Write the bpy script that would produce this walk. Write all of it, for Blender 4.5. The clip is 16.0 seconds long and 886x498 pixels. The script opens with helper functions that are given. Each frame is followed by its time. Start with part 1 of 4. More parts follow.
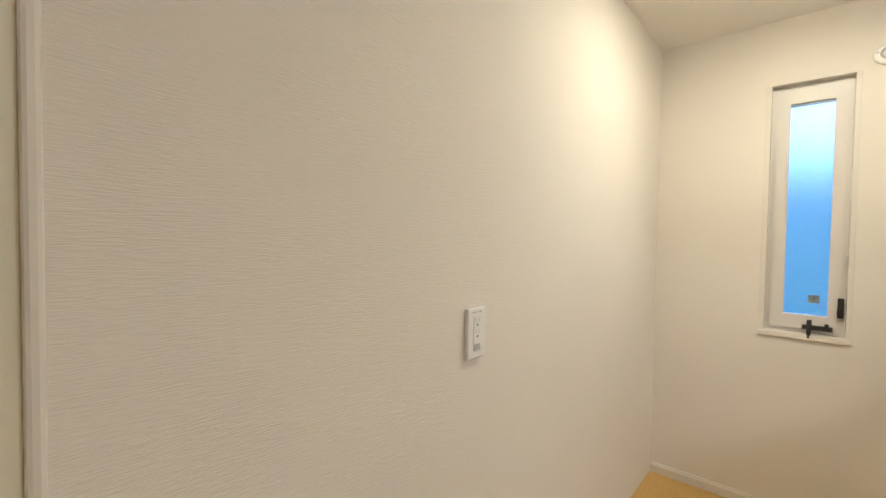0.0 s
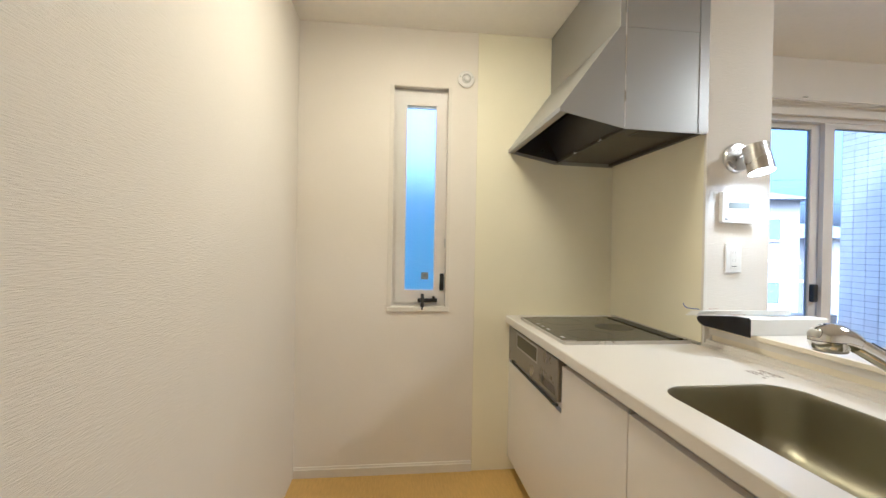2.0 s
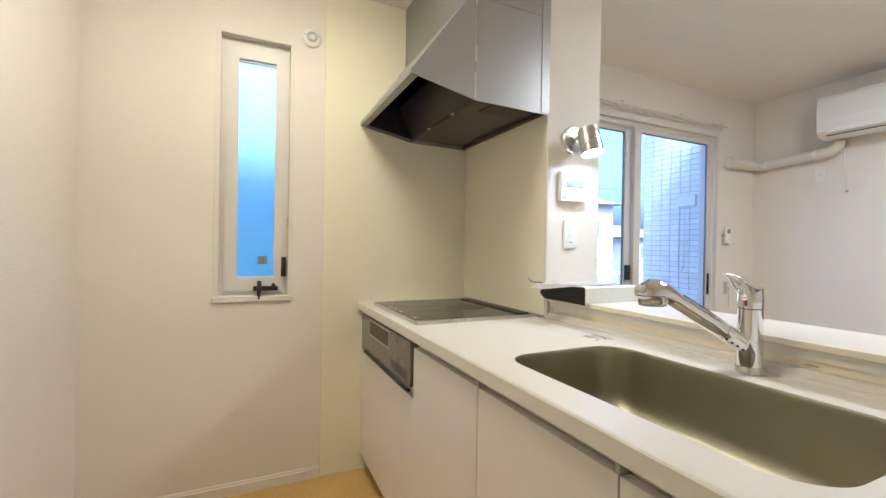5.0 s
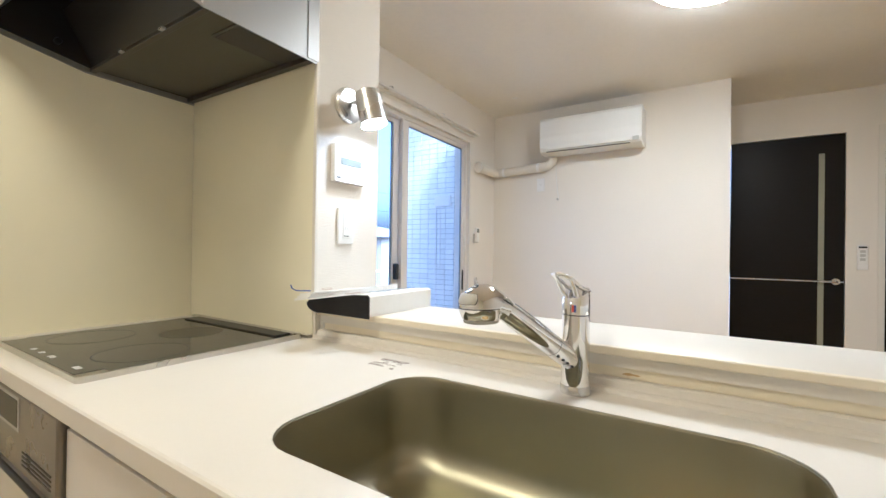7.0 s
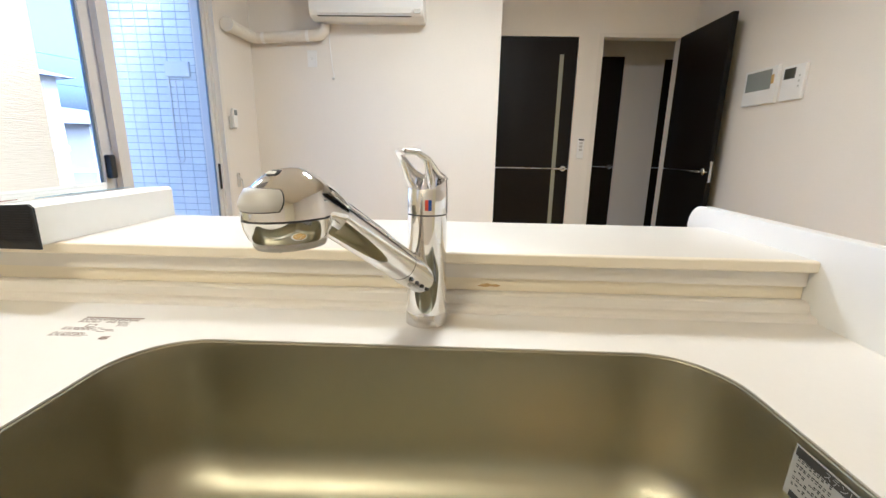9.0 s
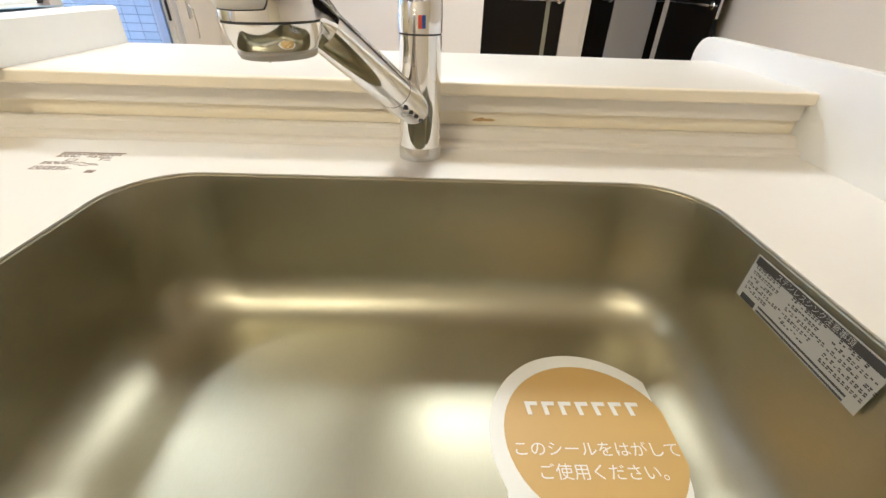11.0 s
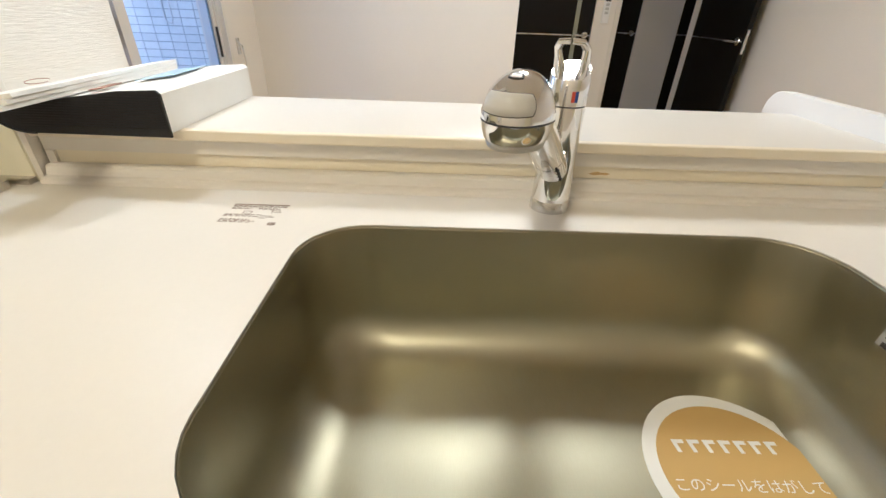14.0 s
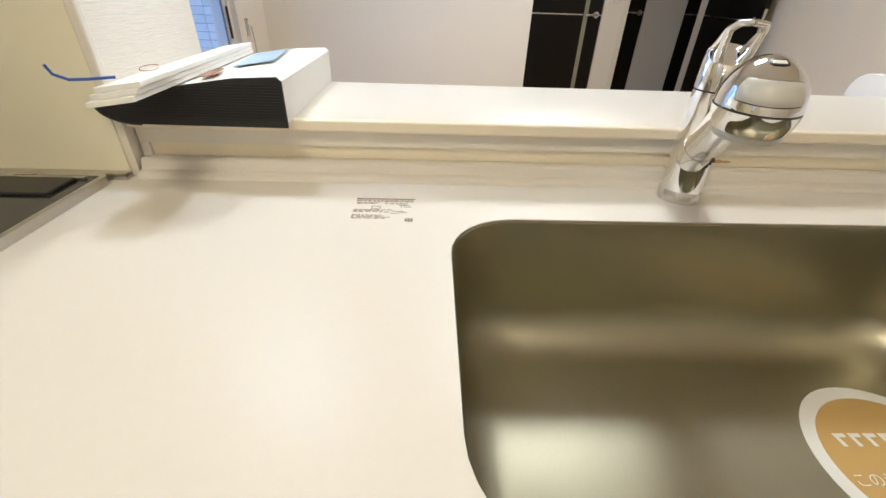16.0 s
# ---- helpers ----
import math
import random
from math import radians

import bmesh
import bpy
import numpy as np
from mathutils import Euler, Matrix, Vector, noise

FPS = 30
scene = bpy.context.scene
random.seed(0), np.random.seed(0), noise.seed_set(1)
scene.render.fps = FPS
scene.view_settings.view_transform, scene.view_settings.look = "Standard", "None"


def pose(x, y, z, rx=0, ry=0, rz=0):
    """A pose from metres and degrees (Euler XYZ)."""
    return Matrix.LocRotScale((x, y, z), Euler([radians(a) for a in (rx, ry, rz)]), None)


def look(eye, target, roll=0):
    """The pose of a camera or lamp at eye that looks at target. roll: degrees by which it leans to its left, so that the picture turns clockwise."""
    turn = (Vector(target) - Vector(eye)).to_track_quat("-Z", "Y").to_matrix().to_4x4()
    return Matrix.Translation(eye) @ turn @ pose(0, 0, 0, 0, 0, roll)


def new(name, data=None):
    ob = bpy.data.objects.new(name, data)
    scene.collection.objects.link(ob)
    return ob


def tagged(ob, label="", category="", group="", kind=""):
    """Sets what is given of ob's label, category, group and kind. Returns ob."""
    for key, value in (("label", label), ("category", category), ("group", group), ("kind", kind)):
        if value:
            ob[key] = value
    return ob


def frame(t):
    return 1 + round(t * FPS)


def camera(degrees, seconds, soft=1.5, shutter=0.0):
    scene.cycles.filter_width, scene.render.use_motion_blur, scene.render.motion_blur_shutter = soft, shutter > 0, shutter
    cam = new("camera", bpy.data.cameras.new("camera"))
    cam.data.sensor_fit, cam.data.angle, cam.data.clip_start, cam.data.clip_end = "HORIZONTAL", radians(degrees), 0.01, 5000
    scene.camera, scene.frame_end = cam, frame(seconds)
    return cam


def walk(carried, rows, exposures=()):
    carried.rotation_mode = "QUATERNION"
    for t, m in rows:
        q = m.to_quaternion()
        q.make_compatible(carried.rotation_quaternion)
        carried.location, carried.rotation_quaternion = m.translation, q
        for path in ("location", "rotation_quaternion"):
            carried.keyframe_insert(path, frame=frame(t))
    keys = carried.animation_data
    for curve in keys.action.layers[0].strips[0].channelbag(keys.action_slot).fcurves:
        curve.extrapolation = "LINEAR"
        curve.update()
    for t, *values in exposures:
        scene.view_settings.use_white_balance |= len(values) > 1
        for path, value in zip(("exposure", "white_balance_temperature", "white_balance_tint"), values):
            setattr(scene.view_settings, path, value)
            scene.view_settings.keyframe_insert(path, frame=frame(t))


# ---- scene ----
cam = camera(93.3, 16.0)
PATH = [
    (0, (-0.418, -2.613, 1.346), (-1.738, -1.112, 1.285), 0.8),
    (0.5, (-0.557, -2.53, 1.321), (-1.458, -0.745, 1.286), 1.2),
    (1, (-0.617, -2.455, 1.311), (-1.085, -0.511, 1.283), 1.4),
    (1.5, (-0.604, -2.354, 1.28), (-0.672, -0.356, 1.259), 1.0),
    (2, (-0.565, -2.274, 1.237), (-0.338, -0.287, 1.224), 1.0),
    (2.5, (-0.547, -2.239, 1.213), (-0.091, -0.292, 1.199), 1.0),
    (3, (-0.536, -2.225, 1.188), (0.096, -0.327, 1.178), 1.1),
    (5.5, (-0.434, -2.042, 1.145), (0.554, -0.303, 1.138), 0.9),
    (6, (-0.394, -1.915, 1.144), (0.842, -0.343, 1.139), 1.0),
    (6.5, (-0.318, -1.83, 1.138), (1.2, -0.527, 1.149), 1.0),
    (7, (-0.212, -1.758, 1.134), (1.475, -0.683, 1.141), 0.8),
    (7.5, (-0.111, -1.701, 1.118), (1.688, -0.828, 1.13), 0.7),
    (8, (-0.038, -1.66, 1.1), (1.813, -0.903, 1.111), 0.7),
    (8.5, (0.024, -1.619, 1.088), (1.934, -1.024, 1.094), 1.0),
    (9, (0.073, -1.575, 1.096), (2.017, -1.521, 0.63), 1.1),
    (9.5, (0.111, -1.566, 1.084), (1.964, -1.685, 0.34), 1.5),
    (10, (0.1, -1.57, 1.062), (1.83, -1.694, 0.066), 1.9),
    (12.5, (0.01, -1.495, 1.095), (1.674, -1.518, -0.015), 2.4),
    (13, (0.004, -1.465, 1.107), (1.693, -1.486, 0.035), 2.2),
    (13.5, (0.006, -1.435, 1.124), (1.755, -1.445, 0.155), 1.9),
    (14, (0.033, -1.373, 1.123), (1.761, -1.389, 0.117), 2.0),
    (14.5, (0.05, -1.325, 1.116), (1.763, -1.349, 0.084), 1.9),
    (15, (0.056, -1.288, 1.107), (1.753, -1.338, 0.051), 1.9),
    (15.5, (0.059, -1.23, 1.11), (1.753, -1.294, 0.048), 2.0),
    (16, (0.064, -1.169, 1.117), (1.753, -1.24, 0.047), 2.1),
]
EXPOSURES = [(0.0, 2.75, 4270, 10), (3.0, 2.68, 4150, 10), (6.5, 2.86, 4150, 10), (9.5, 2.98, 4250, 10), (12.5, 2.82, 4330, 10), (16.0, 2.70, 4290, 10)]
walk(cam, [(t, look(eye, target, roll)) for t, eye, target, roll in PATH], EXPOSURES)

# ---- light ----
world = bpy.data.worlds.new("sky")
scene.world = world
world.use_nodes = True
wn = world.node_tree.nodes
sky = wn.new("ShaderNodeTexSky")
sky.sky_type, sky.sun_disc = "NISHITA", False
sky.sun_elevation, sky.sun_rotation = radians(50), radians(200)
sky.air_density, sky.dust_density, sky.ozone_density = 0.6, 9.0, 0.3
world.node_tree.links.new(sky.outputs[0], wn["Background"].inputs[0])
wn["Background"].inputs[1].default_value = 0.15


def lamp(name, kind, place, watts, colour, size=0.1, target=None, cone=None):
    data = bpy.data.lights.new(name, kind)
    data.energy, data.color = watts, colour
    if kind == "AREA":
        data.shape, data.size = "DISK", size
    else:
        data.shadow_soft_size = size
    if cone:
        data.spot_size, data.spot_blend = radians(cone), 0.5
    ob = new(name, data)
    ob.matrix_world = look(place, target) if target else pose(*place)
    return ob


WARM = (1.0, 0.69, 0.33)
sun = bpy.data.lights.new("sun", "SUN")
sun.energy, sun.angle, sun.color = 0.5, radians(10), (1.0, 0.95, 0.88)
new("sun", sun).matrix_world = look((0, 0, 0), (0.22, 0.60, -0.766))
lamp("spot_bulb", "SPOT", (0.806, -0.845, 1.527), 0.45, WARM, 0.03, target=(0.83, -0.97, 1.0), cone=120)

# ---- materials ----


def material(name, colour, rough=0.5, metal=0.0, grain=0.03, grain_scale=40.0, bump=0.0, bump_scale=200.0, stretch=(1, 1, 1),
             gloss_coat=0.0, spread=0.0, specular=0.5):
    """A painted or plain surface with fine and broad variation in tone, and relief."""
    m = bpy.data.materials.new(name)
    m.use_nodes = True
    n, li = m.node_tree.nodes, m.node_tree.links
    b = n["Principled BSDF"]
    b.inputs["Roughness"].default_value, b.inputs["Metallic"].default_value = rough, metal
    b.inputs["Coat Weight"].default_value = gloss_coat
    b.inputs["Specular IOR Level"].default_value = specular
    co = n.new("ShaderNodeTexCoord")
    mp = n.new("ShaderNodeMapping")
    mp.inputs["Scale"].default_value = stretch
    geo = n.new("ShaderNodeNewGeometry")
    li.new(geo.outputs["Position"], mp.inputs["Vector"])
    fine = n.new("ShaderNodeTexNoise")
    fine.inputs["Scale"].default_value, fine.inputs["Detail"].default_value = grain_scale, 4
    broad = n.new("ShaderNodeTexNoise")
    broad.inputs["Scale"].default_value = 2.3
    li.new(mp.outputs[0], fine.inputs["Vector"])
    li.new(geo.outputs["Position"], broad.inputs["Vector"])
    add = n.new("ShaderNodeMath")
    add.operation = "ADD"
    li.new(fine.outputs["Fac"], add.inputs[0])
    li.new(broad.outputs["Fac"], add.inputs[1])
    val = n.new("ShaderNodeMapRange")
    val.inputs["From Min"].default_value, val.inputs["From Max"].default_value = 0.6, 1.4
    val.inputs["To Min"].default_value, val.inputs["To Max"].default_value = 1 - grain, 1 + grain
    li.new(add.outputs[0], val.inputs["Value"])
    hsv = n.new("ShaderNodeHueSaturation")
    hsv.inputs["Color"].default_value = (*colour, 1)
    if spread:
        info = n.new("ShaderNodeObjectInfo")
        rnd = n.new("ShaderNodeMapRange")
        rnd.inputs["To Min"].default_value, rnd.inputs["To Max"].default_value = -spread, spread
        li.new(info.outputs["Random"], rnd.inputs["Value"])
        tot = n.new("ShaderNodeMath")
        li.new(rnd.outputs[0], tot.inputs[0])
        li.new(val.outputs[0], tot.inputs[1])
        li.new(tot.outputs[0], hsv.inputs["Value"])
    else:
        li.new(val.outputs[0], hsv.inputs["Value"])
    li.new(hsv.outputs[0], b.inputs["Base Color"])
    if bump:
        rel = n.new("ShaderNodeTexNoise")
        rel.inputs["Scale"].default_value, rel.inputs["Detail"].default_value = bump_scale, 3
        li.new(mp.outputs[0], rel.inputs["Vector"])
        bp = n.new("ShaderNodeBump")
        bp.inputs["Strength"].default_value, bp.inputs["Distance"].default_value = bump, 0.002
        li.new(rel.outputs["Fac"], bp.inputs["Height"])
        li.new(bp.outputs[0], b.inputs["Normal"])
    return m


def wallpaper(name, colour):
    """Vinyl paper with a fine sideways comb-like relief."""
    return material(name, colour, 0.75, grain=0.025, grain_scale=90, bump=0.65, bump_scale=70, stretch=(0.45, 0.45, 6.0))


def glowing(name, colour, strength):
    m = bpy.data.materials.new(name)
    m.use_nodes = True
    b = m.node_tree.nodes["Principled BSDF"]
    b.inputs["Base Color"].default_value = (*colour, 1)
    b.inputs["Emission Color"].default_value, b.inputs["Emission Strength"].default_value = (*colour, 1), strength
    return m


def glass(name, rough, colour=(1, 1, 1), bump=0.0):
    m = bpy.data.materials.new(name)
    m.use_nodes = True
    n, li = m.node_tree.nodes, m.node_tree.links
    b = n["Principled BSDF"]
    b.inputs["Base Color"].default_value = (*colour, 1)
    b.inputs["Transmission Weight"].default_value, b.inputs["Roughness"].default_value = 1.0, rough
    b.inputs["IOR"].default_value = 1.45 if rough else 1.1
    if bump:
        geo = n.new("ShaderNodeNewGeometry")
        tex = n.new("ShaderNodeTexNoise")
        tex.inputs["Scale"].default_value = 90
        mp = n.new("ShaderNodeMapping")
        mp.inputs["Scale"].default_value = (0.5, 1, 1.6)
        li.new(geo.outputs["Position"], mp.inputs["Vector"])
        li.new(mp.outputs[0], tex.inputs["Vector"])
        bp = n.new("ShaderNodeBump")
        bp.inputs["Strength"].default_value, bp.inputs["Distance"].default_value = bump, 0.004
        li.new(tex.outputs["Fac"], bp.inputs["Height"])
        li.new(bp.outputs[0], b.inputs["Normal"])
    return m


def brushed(name, colour, rough, lines=(4, 90, 90)):
    m = material(name, colour, rough, 1.0, grain=0.06, grain_scale=30, bump=0.05, bump_scale=20, stretch=lines)
    n, li = m.node_tree.nodes, m.node_tree.links
    geo = n.new("ShaderNodeNewGeometry")
    tex = n.new("ShaderNodeTexNoise")
    tex.inputs["Scale"].default_value, tex.inputs["Detail"].default_value = 11, 3
    li.new(geo.outputs["Position"], tex.inputs["Vector"])
    rg = n.new("ShaderNodeMapRange")
    rg.inputs["To Min"].default_value, rg.inputs["To Max"].default_value = rough - 0.08, rough + 0.08
    li.new(tex.outputs["Fac"], rg.inputs["Value"])
    li.new(rg.outputs[0], n["Principled BSDF"].inputs["Roughness"])
    return m


PAPER = wallpaper("cream wallpaper", (0.79, 0.745, 0.665))
CEILING = wallpaper("ceiling paper", (0.85, 0.815, 0.74))
PANEL = material("kitchen panel", (0.86, 0.82, 0.63), 0.25, grain=0.015, grain_scale=8)
FLOOR = material("yellow wood floor", (0.56, 0.37, 0.09), 0.35, grain=0.16, grain_scale=14, bump=0.1, stretch=(9, 1.2, 1))
TRIM = material("off-white trim", (0.74, 0.70, 0.62), 0.45, grain=0.02)
CABINET = material("white lacquer", (0.80, 0.78, 0.75), 0.18, grain=0.01, gloss_coat=0.3)
CHANNEL = material("grey channel", (0.55, 0.53, 0.55), 0.4)
WORKTOP = material("white stone worktop", (0.72, 0.685, 0.62), 0.38, grain=0.015, grain_scale=160)
BACKSTRIP = material("beige back strip", (0.80, 0.73, 0.56), 0.4, grain=0.02)
STEEL = brushed("satin steel", (0.41, 0.39, 0.285), 0.42)
grain_line = STEEL.node_tree.nodes.new("ShaderNodeCombineXYZ")
grain_line.inputs["X"].default_value, grain_line.inputs["Y"].default_value = 0.2, 1.0
steel_shader = STEEL.node_tree.nodes["Principled BSDF"]
steel_shader.inputs["Anisotropic"].default_value = 0.4
STEEL.node_tree.links.new(grain_line.outputs[0], steel_shader.inputs["Tangent"])
EDGING = material("cream edge band", (0.80, 0.73, 0.57), 0.4, grain=0.02)
HOODMET = material("silver paint", (0.37, 0.37, 0.36), 0.40, 0.75, grain=0.03, grain_scale=300)
HOODIN = material("dark hood inside", (0.022, 0.022, 0.022), 0.4, grain=0.1)
HOODDARK = material("dark hood edge", (0.075, 0.072, 0.065), 0.4, 0.3)
GRILLMET = brushed("dark grill steel", (0.30, 0.29, 0.28), 0.3)
FILTER = material("grey filter plate", (0.075, 0.072, 0.055), 0.4, 0.2)
HOB = material("black glass", (0.03, 0.03, 0.028), 0.12, grain=0.05, grain_scale=200)
HOBRIM = brushed("hob rim steel", (0.58, 0.56, 0.52), 0.3)
CHROME = material("chrome", (0.82, 0.82, 0.82), 0.05, 1.0, grain=0.01)
SATIN = brushed("satin chrome", (0.66, 0.65, 0.63), 0.28)
GREYPLASTIC = material("grey plastic", (0.52, 0.51, 0.48), 0.35, grain=0.02)
WHITEPLASTIC = material("white plastic", (0.82, 0.81, 0.78), 0.35, grain=0.01)
DOORDARK = material("dark brown wood", (0.006, 0.005, 0.004), 0.42, specular=0.2, grain=0.35, grain_scale=12, stretch=(2, 2, 14))
BLACKPLASTIC = material("black plastic", (0.02, 0.02, 0.022), 0.4)
BLACKCLOTH = material("black cloth cover", (0.008, 0.008, 0.010), 0.6, grain=0.4, grain_scale=120, bump=0.3, bump_scale=300)
SLITGLASS = material("smoked slit glass", (0.30, 0.30, 0.22), 0.2)
FAINT = material("faint grey mark", (0.62, 0.61, 0.59), 0.4)
# Near-black blue: the wall's shade is put into its base colour.
SHADEWALL = material("wall darkened for shade", (0.011, 0.048, 0.072), 0.8, grain=0.1, grain_scale=6)
PAGES = material("white card", (0.82, 0.81, 0.77), 0.55, grain=0.02)
PAPERBLUE = material("pale blue print", (0.45, 0.58, 0.72), 0.4, grain=0.2, grain_scale=30)
PRINTRED = material("brown print", (0.30, 0.15, 0.09), 0.4, grain=0.3, grain_scale=40)
BLUECORD = material("blue cord", (0.03, 0.09, 0.40), 0.6)
ALU = material("window frame", (0.70, 0.67, 0.63), 0.4, grain=0.02)
ALUDARK = material("blue-grey outer frame", (0.22, 0.26, 0.30), 0.4, 0.3)
LCD = material("grey display", (0.26, 0.28, 0.27), 0.25)
INK = material("brown ink", (0.22, 0.16, 0.12), 0.6)
INKDARK = material("dark ink", (0.05, 0.05, 0.055), 0.5)
LABELPAPER = material("pale grey label", (0.42, 0.42, 0.40), 0.45, grain=0.03)
TAN = material("tan sticker", (0.55, 0.37, 0.105), 0.5, grain=0.02)
STICKERWHITE = material("white sticker", (0.82, 0.81, 0.77), 0.5, grain=0.01)
RED = material("red mark", (0.6, 0.08, 0.03), 0.4)
BLUE = material("blue mark", (0.03, 0.08, 0.35), 0.4)
STAIN = material("yellow stain", (0.50, 0.34, 0.13), 0.6, grain=0.3, grain_scale=200)
FROST = glass("frosted glass", 0.30, (1.0, 1.0, 1.0), 0.5)
CLEAR = glass("clear glass", 0.0)
TILE = material("balcony tile", (0.82, 0.83, 0.80), 0.45, grain=0.06, grain_scale=25, bump=0.1, spread=0.05)
GROUT = material("tile joint", (0.46, 0.47, 0.47), 0.8)
CONCRETE = material("grey concrete", (0.45, 0.44, 0.42), 0.8, grain=0.12, grain_scale=20, bump=0.2)
RENDERWALL = material("pale house wall", (0.24, 0.235, 0.22), 0.8, grain=0.06, grain_scale=4)
ROOF = material("grey roof slates", (0.16, 0.17, 0.19), 0.6, grain=0.2, grain_scale=6)
GROUND = material("dry ground", (0.16, 0.15, 0.13), 0.9, grain=0.25, grain_scale=5)
DARKPANE = material("house window pane", (0.12, 0.14, 0.16), 0.1)
HALLPAPER = wallpaper("hall wallpaper", (0.62, 0.60, 0.58))
LAMPGLOW = glowing("lamp shade glow", (1.0, 0.9, 0.72), 5.0)
BULBGLOW = glowing("spot bulb glow", (1.0, 0.88, 0.68), 14.0)

# ---- mesh helpers ----
ORIGIN = {}


def thing(name, at, label, category, group="", kind=""):
    ob = new(name)
    ob.location = at
    ob.empty_display_size = 0.05
    ORIGIN[ob] = Vector(at)
    return tagged(ob, label, category, group, kind)


def part(name, bm, mat, parent=None, label="", smooth=False):
    """Links a bmesh, drawn in world places, as one mesh under its thing or part."""
    base = ORIGIN.get(parent, Vector((0, 0, 0)))
    bmesh.ops.recalc_face_normals(bm, faces=bm.faces)
    bmesh.ops.translate(bm, verts=bm.verts, vec=-base)
    me = bpy.data.meshes.new(name)
    bm.to_mesh(me)
    bm.free()
    me.materials.append(mat)
    if smooth:
        me.shade_smooth()
        me.set_sharp_from_angle(angle=radians(40))
    ob = new(name, me)
    if parent is not None:
        ob.parent = parent
    ORIGIN[ob] = base
    if label:
        ob["label"] = label
    return ob


def structure(name, bm, mat, label, category, smooth=False):
    return tagged(part(name, bm, mat, None, "", smooth), label, category, "", "structure")


def single(name, bm, mat, label, category, group="", smooth=False):
    return tagged(part(name, bm, mat, None, "", smooth), label, category, group)


def box(x0, x1, y0, y1, z0, z1, bevel=0.0, bm=None, seg=2):
    bm = bm or bmesh.new()
    m = Matrix.LocRotScale(((x0 + x1) / 2, (y0 + y1) / 2, (z0 + z1) / 2), None, (abs(x1 - x0), abs(y1 - y0), abs(z1 - z0)))
    got = bmesh.ops.create_cube(bm, size=1, matrix=m)
    if bevel:
        edges = list({e for v in got["verts"] for e in v.link_edges})
        bmesh.ops.bevel(bm, geom=edges, offset=bevel, segments=seg, affect="EDGES", profile=0.5)
    return bm


def turned(bm, m):
    bmesh.ops.transform(bm, matrix=m, verts=bm.verts)
    return bm


def prism(points, axis, a, b, bevel=0.0, bm=None):
    """A flat outline drawn in the two other axes (in x, y, z order), stretched along axis from a to b."""
    bm = bm or bmesh.new()

    def place(u, v, w):
        return {"x": (w, u, v), "y": (u, w, v), "z": (u, v, w)}[axis]
    lo = [bm.verts.new(place(u, v, a)) for u, v in points]
    hi = [bm.verts.new(place(u, v, b)) for u, v in points]
    bm.faces.new(lo)
    bm.faces.new(hi)
    for i in range(len(lo)):
        j = (i + 1) % len(lo)
        bm.faces.new((lo[i], lo[j], hi[j], hi[i]))
    if bevel:
        bmesh.ops.recalc_face_normals(bm, faces=bm.faces)
        bmesh.ops.bevel(bm, geom=list(bm.edges), offset=bevel, segments=2, affect="EDGES", profile=0.5)
    return bm


def loft(rings, bm=None, caps=True):
    bm = bm or bmesh.new()
    vs = [[bm.verts.new(p) for p in r] for r in rings]
    n = len(vs[0])
    for a, b in zip(vs, vs[1:]):
        for i in range(n):
            j = (i + 1) % n
            bm.faces.new((a[i], a[j], b[j], b[i]))
    if caps:
        bm.faces.new(vs[0])
        bm.faces.new(vs[-1])
    return bm


def tube(path, radii, n=20, flat=1.0, bm=None, caps=True):
    """A round bar along a path; flat squeezes it across."""
    pts = [Vector(p) for p in path]
    rings = []
    side = None
    for i, p in enumerate(pts):
        d = (pts[min(i + 1, len(pts) - 1)] - pts[max(i - 1, 0)]).normalized()
        if side is None:
            up = Vector((0, 0, 1)) if abs(d.z) < 0.9 else Vector((0, 1, 0))
            side = d.cross(up).normalized()
        side = (side - d * side.dot(d)).normalized()
        other = d.cross(side)
        r = radii[i] if hasattr(radii, "__len__") else radii
        rings.append([p + (side * math.cos(a) + other * math.sin(a) * flat) * r for a in (2 * math.pi * k / n for k in range(n))])
    return loft(rings, bm, caps)


def lathe(profile, at, n=32, axis=(0, 0, 1), bm=None):
    """Rings of (radius, height) about an axis through at."""
    q = Vector((0, 0, 1)).rotation_difference(Vector(axis).normalized())
    rings = [[Vector(at) + q @ Vector((r * math.cos(a), r * math.sin(a), h)) for a in (2 * math.pi * k / n for k in range(n))] for r, h in profile]
    return loft(rings, bm)


def rounded(x0, x1, y0, y1, r, n=8):
    out = []
    for cx, cy, s in ((x1 - r, y1 - r, 0), (x0 + r, y1 - r, 1), (x0 + r, y0 + r, 2), (x1 - r, y0 + r, 3)):
        out += [(cx + r * math.cos(math.pi / 2 * (s + k / n)), cy + r * math.sin(math.pi / 2 * (s + k / n))) for k in range(n + 1)]
    return out


